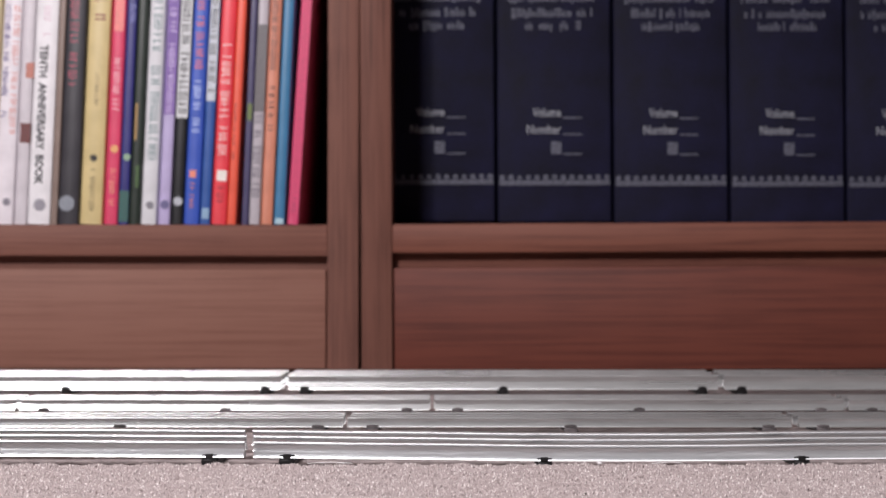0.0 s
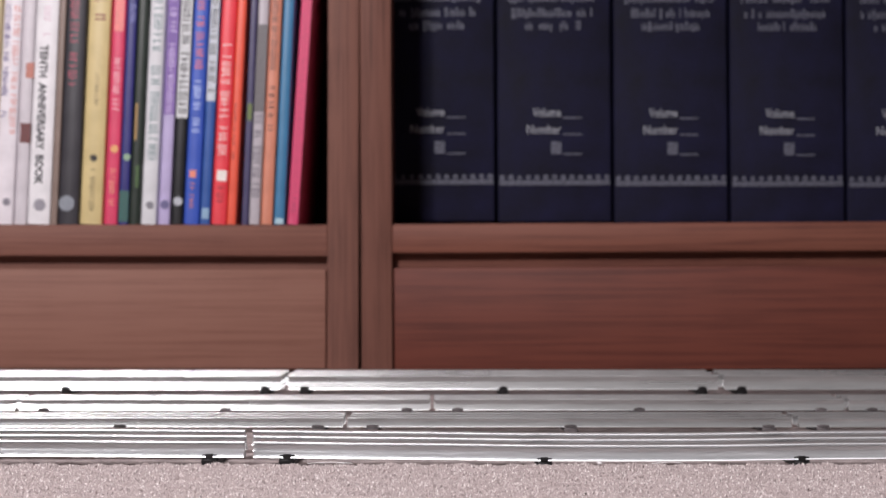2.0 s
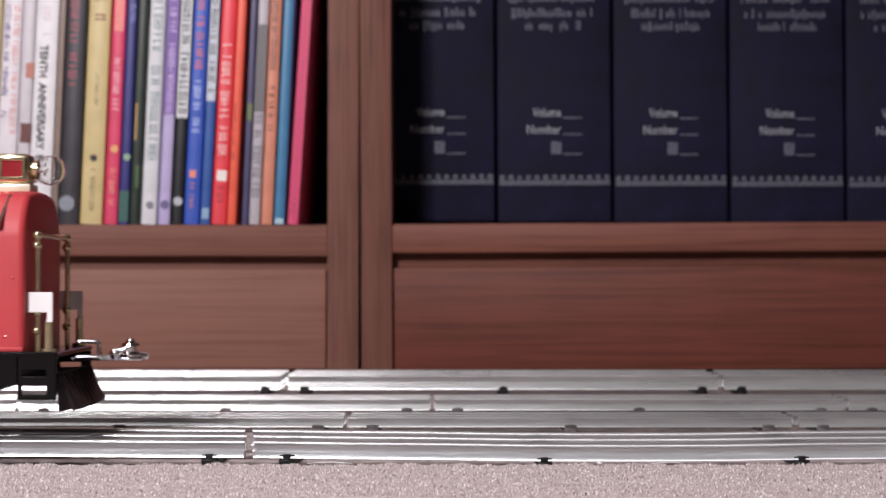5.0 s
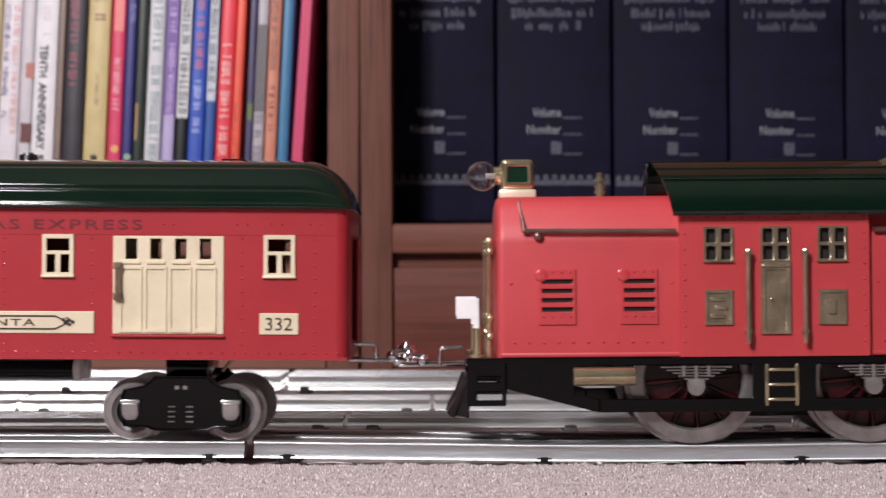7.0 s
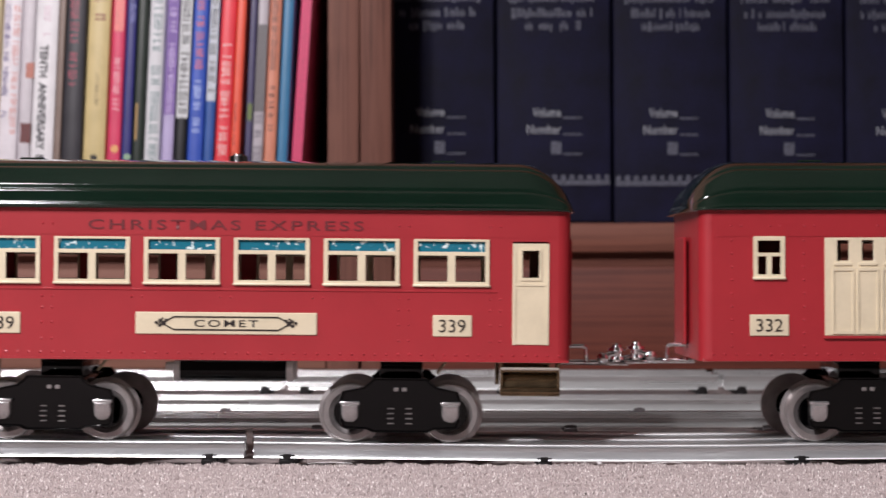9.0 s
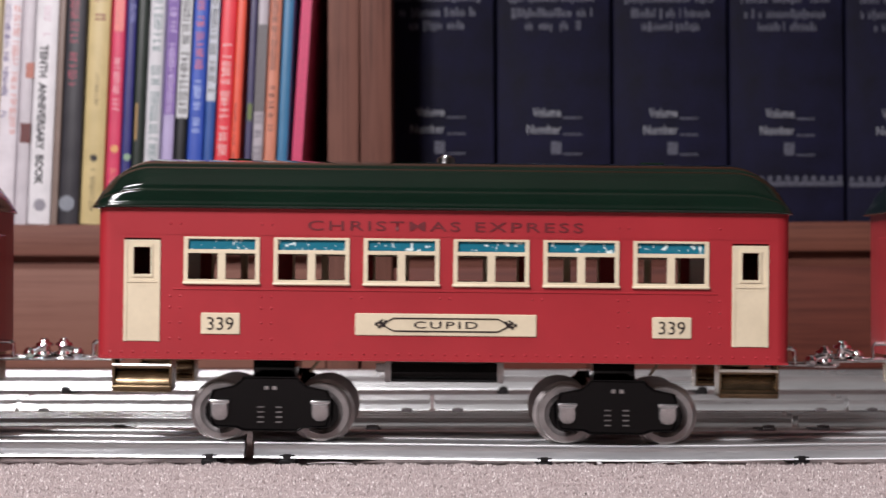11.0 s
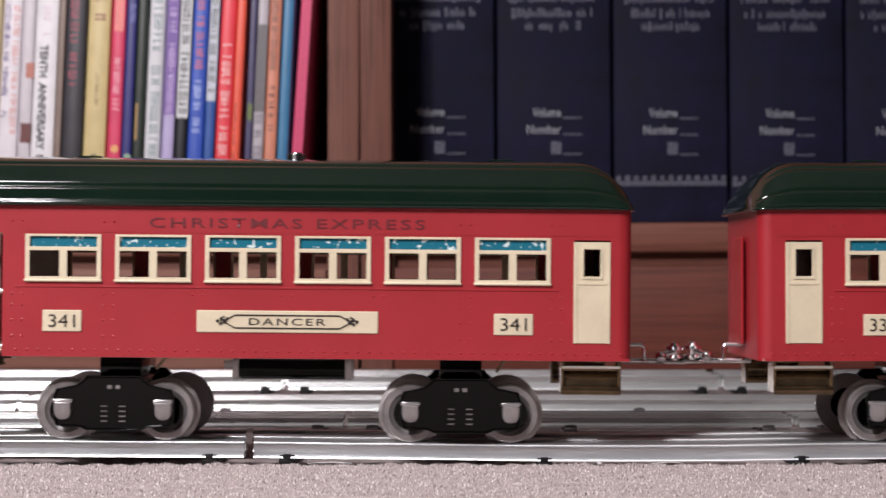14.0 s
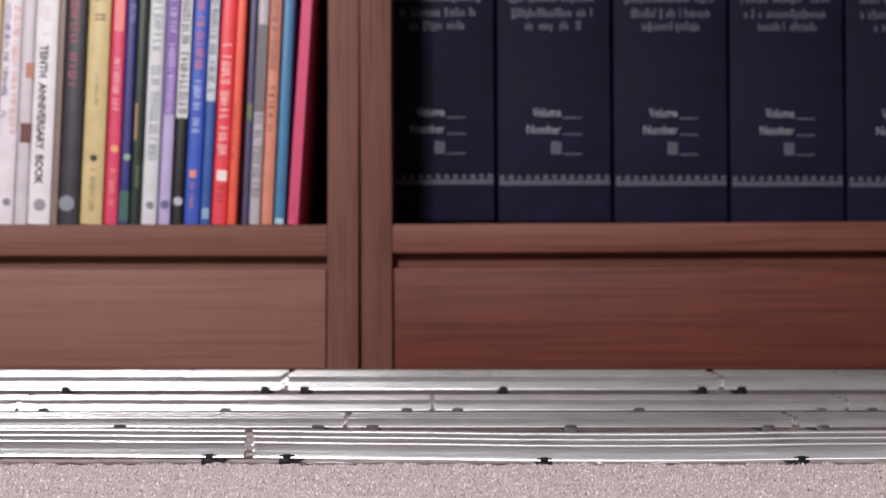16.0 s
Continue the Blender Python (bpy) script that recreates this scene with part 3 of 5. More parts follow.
def slipcases():
    """Tall dark blue cloth magazine boxes with silver print."""
    S = 1918.0
    w = 201.5 / S
    for k in range(7):
        x0 = (675 + 206 * k - 784) / S
        root = empty("magazine_box", "dark blue cloth magazine box with silver print", "magazine box", "magazine boxes on the shelf")
        zf = 0.1287 - 0.0046 * (x0 - 0.36)
        root.matrix_basis = pose(x0, CASE_Y + 0.10, zf, 0, -0.3, 0)
        h = 0.29
        part("case", solid(0, w, 0, 0.21, 0, h, 0.0022, 3), M["navy"], root)

        def Z(py):
            return (391 - py) / S
        for t, yc, x1, x2 in (("Volume", 196, 0.31, 0.56), ("Number", 226, 0.26, 0.56)):
            lettering("silver_lettering", t, root, M["silver"], (x1 + x2) / 2 * w, -0.0003, Z(yc), (x2 - x1) * w, 0.0085, bold=0.01)
        part("silver_mark", solid(0.47 * w, 0.56 * w, -0.0003, 0.0002, Z(270), Z(248)), M["faint"], root)
        for yc in (206, 235, 270):
            part("rule", solid(0.58 * w, 0.74 * w, -0.0002, 0.0002, Z(yc + 1.5), Z(yc - 1.5)), M["faint"], root)
        rng = random.Random(k)
        for yc, xa, xb in ((-8, 0.10, 0.86), (19, 0.13, 0.83), (42, 0.25, 0.74)):
            bm = bmesh.new()
            x = xa
            while x < xb:
                ww = rng.uniform(0.012, 0.032)
                if rng.random() > 0.12:
                    tall = rng.random() < 0.3
                    box(bm, x * w, (x + ww) * w, -0.0002, 0.0002, Z(yc + (8 if rng.random() > 0.15 else 11)), Z(yc - (8 if tall else 2)))
                    if not tall and rng.random() < 0.6:
                        box(bm, x * w, (x + ww * 0.3) * w, -0.0002, 0.0002, Z(yc - 2), Z(yc - 6))
                x += ww + 0.008
            tagged(part("box_print", bm, M["faint"], root), kind="stuff")
        bm = bmesh.new()
        box(bm, 0.012 * w, 0.985 * w, -0.0002, 0.0002, Z(325), Z(316))
        part("silver_band", bm, M["faint"], root)
        bm = bmesh.new()
        for i in range(13):
            cx = (0.04 + i * 0.0765) * w
            rod(bm, (cx, -0.0004, Z(311)), (cx, 0.0002, Z(311)), 0.0022 + 0.0006 * rng.random(), 8)
        tagged(part("silver_beading", bm, M["faint"], root), kind="stuff")


def furniture():
    L = lambda px: (px - 784) / 2045.0
    bookcase(-0.93, L(634.5), 0.0265, L(634.5) - L(579), (0.1262, 0.0988, 0.0877), M["wood_p"], M["wood_x"], M["wood_z"], 0.08, "brown stained wooden bookcase with a shelf of paperbacks")
    bookcase(L(640), 0.83, L(695) - L(640), 0.0265, (0.1285, 0.1032, 0.0906), M["wood_q"], M["wood_qx"], M["wood_qz"], -0.30, "reddish brown wooden bookcase holding dark blue boxes")
    books()
    slipcases()


# ---- the train ----
def train_x(t):
    """Way of the third passenger car's middle along the track."""
    pts = ((0.0, -10770), (6.3, -5004), (6.5, -4818), (7.0, -4359), (7.5, -3902), (8.0, -3446), (8.5, -2976), (9.0, -2511), (11.3, -393), (11.5, -206), (12.0, 229),
           (12.5, 661), (13.0, 1094), (13.5, 1531), (14.0, 1959), (14.5, 2399), (15.0, 2842), (15.5, 3301), (16.0, 3759))
    for (a, u), (b, v) in zip(pts, pts[1:]):
        if t <= b:
            break
    return (u + (v - u) * (t - a) / (b - a) - 784) / 4046.0


RED_B, RED_T, HALF = 0.0365, 0.1025, 0.1522
SIDE = 0.045


def rivets(bm, pts, y, r=0.00055):
    s = -1 if y < 0 else 1
    for x, z in pts:
        ring = [bm.verts.new((x + r * math.cos(a), y, z + r * math.sin(a))) for a in (0, 1.047, 2.094, 3.142, 4.189, 5.236)]
        top = bm.verts.new((x, y + s * r * 0.8, z))
        for i in range(6):
            bm.faces.new((ring[i], ring[(i + 1) % 6], top))
    return bm


def roof(root, x0, x1, r_l=0.024, r_r=0.024):
    half = ((0.0470, 0.1024), (0.0477, 0.1027), (0.0480, 0.1036), (0.0478, 0.1044), (0.0470, 0.1050), (0.0465, 0.1058), (0.0462, 0.1064), (0.0443, 0.1097), (0.0440, 0.1102), (0.0434, 0.1107), (0.0425, 0.1109), (0.0422, 0.1115),
            (0.0418, 0.1125), (0.0411, 0.1134), (0.0345, 0.1194), (0.0338, 0.1201), (0.0318, 0.1212), (0.0308, 0.1214), (0.0303, 0.1221), (0.0285, 0.1232), (0.0200, 0.1248), (0.0100, 0.1259), (0.0, 0.1264))
    prof = [(-a, b) for a, b in half] + [(a, b) for a, b in half[-2::-1]]
    rings = []
    for d in (0, 0.03, 0.1, 0.2, 0.32, 0.45, 0.6, 0.75, 0.88, 1.0):
        k = 0.3 * math.sin(d * math.pi / 2) + 0.7 * math.sqrt(1 - (1 - d) ** 2)
        wy = 0.88 + 0.12 * math.sqrt(max(0, 1 - (1 - min(1, d * 3)) ** 2))
        rings.append((x0 + d * r_l, [(y * wy, 0.1024 + (z - 0.1024) * (0.09 + 0.91 * k)) for y, z in prof]))
    for d in (1.0, 0.88, 0.75, 0.6, 0.45, 0.32, 0.2, 0.1, 0.03, 0):
        k = 0.3 * math.sin(d * math.pi / 2) + 0.7 * math.sqrt(1 - (1 - d) ** 2)
        wy = 0.88 + 0.12 * math.sqrt(max(0, 1 - (1 - min(1, d * 3)) ** 2))
        rings.append((x1 - d * r_r, [(y * wy, 0.1024 + (z - 0.1024) * (0.09 + 0.91 * k)) for y, z in prof]))
    bm = loft(bmesh.new(), [[(x, y, z) for y, z in r] for x, r in rings])
    rf = part("roof", bm, M["green"], root, "glossy dark green tin roof", smooth=60)
    bm = rod(bmesh.new(), (0, 0, 0.1255), (0, 0, 0.1286), 0.0045, 18, 0.0042)
    rod(bm, (0, 0, 0.1284), (0, 0, 0.1296), 0.0030, 14, 0.0022)
    part("roof_nut", bm, M["steel"], rf, "steel roof nut")
    for bx in (-0.095, 0.095):
        part("roof_cleat", solid(bx - 0.0055, bx + 0.0055, -0.003, 0.003, 0.1258, 0.1271, 0.0004, 1), M["green"], rf)
    return rf


def wheel(parent, x, r, side, half_gauge, spokes=False):
    """One flanged wheel whose middle lies on the axle; side is -1 or 1."""
    s = side
    bm = bmesh.new()
    k0 = 0.76 if spokes else 0.60
    prof = ((0.0026, r * k0), (0.0030, r * max(0.72, k0 + 0.015)), (0.0037, r * max(0.76, k0 + 0.03)), (0.0037, r * 0.95), (0.0030, r), (-0.0020, r + 0.0002), (-0.0024, r + 0.0019), (-0.0036, r + 0.0017), (-0.0038, r * k0))
    loft(bm, [[(rr * math.cos(a * math.tau / 40), s * yy, rr * math.sin(a * math.tau / 40)) for a in range(40)] for yy, rr in prof], caps=False)
    k = len(bm.faces)
    if not spokes:
        rod(bm, (0, -s * 0.002, 0), (0, s * 0.0012, 0), r * 0.70, 24)
        rod(bm, (0, s * 0.001, 0), (0, s * 0.003, 0), r * 0.25, 12)
    for i, f in enumerate(bm.faces):
        f.material_index = int(i >= k)
    ob = part("wheel", bm, M["tyre"], parent, "grey metal flanged wheel", at=(x, s * half_gauge, r), smooth=40)
    ob.data.materials.append(M["black"])
    if spokes:
        bm = bmesh.new()
        rod(bm, (0, -s * 0.001, 0), (0, s * 0.003, 0), r * 0.22, 16)
        rod(bm, (0, -s * 0.0030, 0), (0, -s * 0.0012, 0), r * 0.765, 32)
        wc = part("wheel_centre", bm, M["wheelred"], ob, "dark red wheel centre")
        bm = rod(bmesh.new(), (0.1 * r, s * 0.0008, 0), (0.765 * r, s * 0.0008, 0), 0.0010, 6)
        sp = part("spoke", bm, M["wheelred"], ob)
        for i in range(1, 12):
            again(sp, (0, 0, 0), rot=(0, i * 30, 0))
    return ob


WHEEL_R = 0.0128
RIDE = 0.0009  # the observation car sits a little higher on its trucks
WHEELS = []


def bogie(root, x, drop=0.0):
    """Black pressed truck with two wheelsets and nickel journal boxes."""
    bm = bmesh.new()
    box(bm, -0.0105, 0.0105, -0.0356, 0.0356, 0.020, 0.0272, 0.001)
    box(bm, -0.0095, 0.0095, -0.020, 0.020, 0.0268, 0.0362, 0.0008)
    bg = part("bogie", bm, M["black"], root, "black four-wheel truck", at=(x, 0, -drop))
    part("pickup_wire", rod(bmesh.new(), (x + 0.0215, -0.018, 0.0370), (x + 0.0160, -0.020, 0.0300), 0.0007, 6), M["bronze"], root, "thin pickup wire")
    for s in (-1, 1):
        bm = bmesh.new()
        y = s * 0.0355
        out = [(-0.0264, 0.0095), (-0.0252, 0.0066), (-0.0150, 0.0062), (-0.0120, 0.0048), (0.0120, 0.0048), (0.0150, 0.0062), (0.0252, 0.0066), (0.0264, 0.0095), (0.0266, 0.0195),
               (0.0254, 0.0228), (0.0165, 0.0246), (0.0135, 0.0268), (0.0120, 0.0287), (-0.0120, 0.0287), (-0.0135, 0.0268), (-0.0165, 0.0246), (-0.0254, 0.0228), (-0.0266, 0.0195)]
        prism(bm, out, y - 0.0010, y + 0.0010)
        # raised rounded rim along the edge of the pressing
        mid = 0.0160
        loft(bm, [[(a * k, y + s * d, mid + (b - mid) * k2) for a, b in out] for k, k2, d in
                  ((1.0, 1.0, 0.0009), (1.008, 1.012, 0.0014), (1.0, 1.0, 0.0021), (0.982, 0.965, 0.0021), (0.966, 0.935, 0.0012), (0.960, 0.92, 0.0009))], caps=False)
        part("side_frame", bm, M["black"], bg, "black pressed side frame")
    for wx in (-0.0221, 0.0221):
        part("axle", rod(bmesh.new(), (0, -0.033, 0), (0, 0.033, 0), 0.0016, 10), M["steel"], bg, at=(wx, 0, WHEEL_R))
        for sg in (-1, 1):
            WHEELS.append((wheel(bg, wx, WHEEL_R, sg, TRACK_Y - 0.0016), root, WHEEL_R))
    lid = [(-0.0038, 0.0030), (-0.0038, -0.0014), (-0.0034, -0.0032), (-0.0024, -0.0045), (-0.0010, -0.0051), (0.0010, -0.0051), (0.0024, -0.0045), (0.0034, -0.0032), (0.0038, -0.0014), (0.0038, 0.0030)]
    bm = loft(bmesh.new(), [[(a * k, yy - 0.0006 * b / 0.004, b * k) for a, b in lid] for yy, k in ((0.0016, 1.0), (-0.0008, 1.0), (-0.0018, 0.93), (-0.0024, 0.74))])
    box(bm, -0.0043, 0.0043, -0.0022, 0.0010, 0.0026, 0.0042, 0.0005)
    jb = part("journal_box", bm, M["journal"], bg, "nickel journal box", at=(-0.0221, -0.0378, 0.0143))
    for px, py in ((0.0221, -0.0378), (-0.0221, 0.0378), (0.0221, 0.0378)):
        again(jb, (px, py, 0.0143), rot=(0, 0, 180 if py > 0 else 0))
    bm = bmesh.new()
    for cx in (-0.0042, 0.0038):
        for i in range(4):
            box(bm, cx - 0.0015, cx + 0.0015, -0.0374, -0.0363, 0.0084 + i * 0.0022, 0.0090 + i * 0.0022, 0.0002, 1)
    for cx in (-0.0018, 0.0018):
        box(bm, cx - 0.0011, cx + 0.0011, -0.0372, -0.0363, 0.0228, 0.0246, 0.0003, 1)
    part("embossing", bm, M["tyre"], bg, "raised grey detail", kind="stuff")
    return bg


def coupler(root, x, s):
    """Nickel latch coupler pointing along s."""
    bm = bmesh.new()
    cx = x + s * 0.0232
    rod(bm, (x - s * 0.004, 0, 0.0347), (cx, 0, 0.0347), 0.0014, 10)
    for p, q in (((x - s * 0.001, 0.0422), (x + s * 0.0078, 0.0422)), ((x + s * 0.0078, 0.0422), (x + s * 0.0090, 0.0412)), ((x + s * 0.0090, 0.0412), (x + s * 0.0094, 0.0347))):
        rod(bm, (p[0], -0.003, p[1]), (q[0], -0.003, q[1]), 0.0010, 10)
        ball(bm, (q[0], -0.003, q[1]), 0.0010, 8)
    box(bm, x + s * 0.0094 - 0.0012, x + s * 0.0094 + 0.0012, -0.004, 0.001, 0.0338, 0.0356, 0.0004, 1)
    box(bm, cx - 0.0052, cx + 0.0052, -0.0050, 0.0050, 0.0334, 0.0352, 0.0007, 2)
    rod(bm, (cx, -0.0015, 0.035), (cx, -0.0015, 0.0412), 0.0026, 16)
    rod(bm, (cx, -0.0015, 0.0362), (cx, -0.0015, 0.0376), 0.0043, 18, 0.0038)
    rod(bm, (cx, -0.0015, 0.0402), (cx, -0.0015, 0.0416), 0.0042, 18, 0.0036)
    ball(bm, (cx, -0.0015, 0.0416), 0.0023, 14)
    ball(bm, (cx - s * 0.0064, -0.0030, 0.0366), 0.0030, 14)
    rod(bm, (cx - s * 0.0064, -0.0030, 0.0372), (cx, -0.0025, 0.0392), 0.0018, 10)
    rod(bm, (cx + s * 0.003, 0.0022, 0.0358), (cx + s * 0.0075, 0.0022, 0.0352), 0.0016, 10)
    part("coupler", bm, M["chrome"], root, "nickel-plated latch coupler", smooth=50)


def tank(root):
    bm = bmesh.new()
    rod(bm, (-0.0245, -0.010, 0.0300), (0.0245, -0.010, 0.0300), 0.0046, 20)
    rod(bm, (-0.0245, 0.010, 0.0300), (0.0245, 0.010, 0.0300), 0.0046, 20)
    box(bm, -0.020, 0.020, -0.012, 0.012, 0.030, 0.0366, 0.0006, 1)
    tk = part("air_tank", bm, M["black"], root, "black air tanks")
    bm = rod(bmesh.new(), (-0.0014, 0, 0), (0.0014, 0, 0), 0.0049, 20)
    cp = part("tank_cap", bm, M["nickel"], tk, "nickel cap", at=(-0.0256, -0.010, 0.0300))
    for p in ((0.0256, -0.010, 0.03), (-0.0256, 0.010, 0.03), (0.0256, 0.010, 0.03)):
        again(cp, p)
    bm = rod(bmesh.new(), (-0.0310, -0.010, 0.0318), (-0.0270, -0.010, 0.0318), 0.0020, 12)
    part("valve", bm, M["nickel"], tk, "nickel valve")


def step_unit(root, x, y, sg):
    """Brass steps under a door: side plates and two treads."""
    bm = bmesh.new()
    for e in (-0.0125, 0.0125):
        box(bm, x + e - 0.0006, x + e + 0.0006, min(y, y - sg * 0.014), max(y, y - sg * 0.014), 0.0222, 0.0366, 0.0003, 1)
    box(bm, x - 0.0125, x + 0.0125, min(y, y - sg * 0.005), max(y, y - sg * 0.005), 0.0222, 0.0234, 0.0003, 1)
    box(bm, x - 0.0125, x + 0.0125, min(y - sg * 0.0045, y - sg * 0.012), max(y - sg * 0.0045, y - sg * 0.012), 0.0318, 0.0328, 0.0002, 1)
    rod(bm, (x - 0.0128, y - sg * 0.0008, 0.0236), (x + 0.0128, y - sg * 0.0008, 0.0236), 0.0020, 12)
    st = part("step", bm, M["darkbronze"], root, "brass step with bright edges")
    prof = [(y - sg * (0.0046 - 0.0034 * math.cos(k * math.pi / 8)), 0.0236 + 0.0098 * math.sin(k * math.pi / 16)) for k in range(9)]
    ring = prof + [(a - sg * 0.0005, b) for a, b in prof[::-1]]
    bm = loft(bmesh.new(), [[(x + e, a, b) for a, b in ring] for e in (-0.0121, 0.0121)])
    part("riser", bm, M["darkbronze"], st, "dark bronze riser")
    bm = bmesh.new()
    for z in (0.0232, 0.0336):
        rod(bm, (x - 0.0128, y, z), (x + 0.0128, y, z), 0.0007, 8)
    part("step_rail", bm, M["railing"], st, "bright brass rail")


def window6(root, x, sg, z0=0.0696, z1=0.0901, w=0.0332, style="double"):
    """Cream pressed window frame with its mullion and marbled upper light."""
    y = sg * SIDE
    bm = bmesh.new()
    f = 0.0019
    a, b = x - w / 2, x + w / 2
    if style == "double":
        holes = [(a + f, x - f * 0.9, z0 + f, z0 + 0.0133), (x + f * 0.9, b - f, z0 + f, z0 + 0.0133), (a + f, b - f, z0 + 0.0150, z1 - 0.0010)]
    else:
        holes = [(a + f, x - f * 0.6, z0 + f, z0 + 0.0098), (x + f * 0.6, b - f, z0 + f, z0 + 0.0098), (a + f, b - f, z0 + 0.0114, z1 - f)]
    pierced(bm, a, b, z0, z1, holes, min(y + sg * 0.0008, y - sg * 0.0006), max(y + sg * 0.0008, y - sg * 0.0006))
    box(bm, a - 0.0004, b + 0.0004, min(y, y + sg * 0.0015), max(y, y + sg * 0.0015), z0 - 0.0004, z0 + 0.0008, 0.0003, 1)
    wf = part("window_frame", soften(bm, 0.00025), M["cream"], root, "cream window frame")
    if style == "double":
        bm = solid(a + 0.001, b - 0.001, min(y - sg * 0.0012, y - sg * 0.0007), max(y - sg * 0.0012, y - sg * 0.0007), z0 + 0.0142, z1 - 0.0005)
        part("upper_light", bm, M["teal"], wf, "teal marbled upper light")


def plate(root, x, z, w, h, sg, words, frame_lines):
    y = sg * SIDE
    pl = part("name_plate" if frame_lines else "number_plate", solid(x - w / 2, x + w / 2, min(y, y + sg * 0.0007), max(y, y + sg * 0.0007), z - h / 2, z + h / 2, 0.0003, 1), M["cream"], root, "cream enamel plate with black print")
    yy = y + sg * 0.0009
    if not frame_lines:
        lettering("digits", words, pl, M["ink"], x, yy, z, w * 0.68, h * 0.60, far=sg > 0)
        return
    lettering("lettering", words, pl, M["ink"], x, yy, z, 0.0056 * len(words), 0.0031, far=sg > 0, bold=0.01, track=1.25)
    bm = bmesh.new()
    t = 0.00065
    ya, yb = yy - 0.0001, yy + 0.0001
    for s in (-1, 1):
        box(bm, x - 0.0228, x + 0.0228, ya, yb, z + s * 0.0028 - t / 2, z + s * 0.0028 + t / 2)
        for q in (-1, 1):
            prism(bm, [(x + s * 0.0228, z + q * 0.0028 - t / 2), (x + s * 0.0228, z + q * 0.0028 + t / 2), (x + s * 0.0266, z + q * 0.0008 + t / 2), (x + s * 0.0266, z + q * 0.0008 - t / 2)], ya, yb)
        for q, zz, r in ((0.0262, 0.0012, 0.0008), (0.0274, 0.0, 0.0011), (0.0288, 0.0010, 0.0009), (0.0290, -0.0009, 0.0008), (0.0304, 0.0002, 0.0008), (0.0278, 0.0020, 0.0005)):
            rod(bm, (x + s * q, ya, z + zz), (x + s * q, yb, z + zz), r, 8)
    part("scroll_border", bm, M["ink"], pl, "black scrolled border")


def car_shell(root, x0, x1, holes, sg_walls=(-1, 1), end_l=True, end_r=True):
    """Red tinplate sides, ends and floor with rounded corners."""
    c = 0.0055
    for sg in sg_walls:
        y = sg * SIDE
        ya, yb = min(y, y - sg * 0.0010), max(y, y - sg * 0.0010)
        bm = bmesh.new()
        pierced(bm, x0 + (c if end_l else 0), x1 - (c if end_r else 0), RED_B, RED_T, holes, ya, yb)
        part("side_wall", bm, M["red"], root, "red enamelled side with rivets", smooth=30)
    for on, x, s in ((end_l, x0, -1), (end_r, x1, 1)):
        if not on:
            continue
        bm = bmesh.new()
        pts = []
        for k in range(7):
            a = k * math.pi / 12
            pts.append((x - s * c + s * c * math.sin(a), -SIDE + c - c * math.cos(a)))
        pts += [(px, -py) for px, py in pts[::-1]]
        inner = [(px - s * 0.001, py * 0.978) for px, py in pts[::-1]]
        ring = pts + inner
        loft(bm, [[(px, py, RED_B) for px, py in ring], [(px, py, RED_T) for px, py in ring]])
        ew = part("end_wall", bm, M["red"], root, "red enamelled end", smooth=40)
        # shade in the diaphragm's folds is put into the darker red
        bm = solid(*sorted((x + s * 0.0002, x + s * 0.0016)), -0.0125, 0.0125, 0.0440, 0.0900, 0.0008, 1)
        part("vestibule", bm, M["maroon"], ew, "end diaphragm in red darkened for its recess")
        bm = solid(*sorted((x + s * 0.0014, x + s * 0.0026)), -0.0145, 0.0145, 0.0425, 0.0915, 0.0006, 1)
        part("face_plate", bm, M["red"], ew)
    part("floor_pan", solid(x0 + 0.002, x1 - 0.002, -SIDE + 0.0012, SIDE - 0.0012, RED_B - 0.0002, RED_B + 0.0012), M["bounce_tin"], root, "pale floor pan bouncing light into the car")


def belt_lines(root, x0, x1, sg, pts, lo=True):
    y = sg * SIDE
    bm = bmesh.new()
    box(bm, x0, x1, min(y, y + sg * 0.0002), max(y, y + sg * 0.0002), 0.0910, 0.0916)
    if lo:
        box(bm, x0, x1, min(y, y + sg * 0.0008), max(y, y + sg * 0.0008), 0.0668, 0.0675)
    box(bm, x0 - 0.006, x1 + 0.006, min(y, y + sg * 0.0005), max(y, y + sg * 0.0005), RED_B, RED_B + 0.0010)
    part("belt_moulding", bm, M["red"], root)
    tagged(part("rivets", rivets(bmesh.new(), pts, y, 0.0007), M["rivet"], root, "rows of small red rivets"), kind="stuff")


def side_door(root, x, sg):
    y = sg * SIDE
    z0, z1, w = 0.0442, 0.0885, 0.0160
    a, b = x - w / 2, x + w / 2
    bm = bmesh.new()
    pierced(bm, a, b, z0, z1, [(x - 0.0036, x + 0.0036, z1 - 0.0150, z1 - 0.0032)], *sorted((y - sg * 0.0004, y + sg * 0.0003)))
    dr = part("door", soften(bm, 0.0002), M["cream"], root, "cream enamelled door with a small window")
    bm = bmesh.new()
    pierced(bm, x - 0.0046, x + 0.0046, z1 - 0.0162, z1 - 0.0022, [(x - 0.0037, x + 0.0037, z1 - 0.0151, z1 - 0.0031)], *sorted((y, y + sg * 0.0008)))
    box(bm, x - 0.0062, x + 0.0062, *sorted((y, y + sg * 0.0007)), z1 - 0.0186, z1 - 0.0178)
    for s in (-1, 1):
        box(bm, x + s * 0.0072 - 0.0007, x + s * 0.0072 + 0.0007, *sorted((y, y + sg * 0.0006)), z0, z1)
    part("door_moulding", bm, M["cream"], dr)


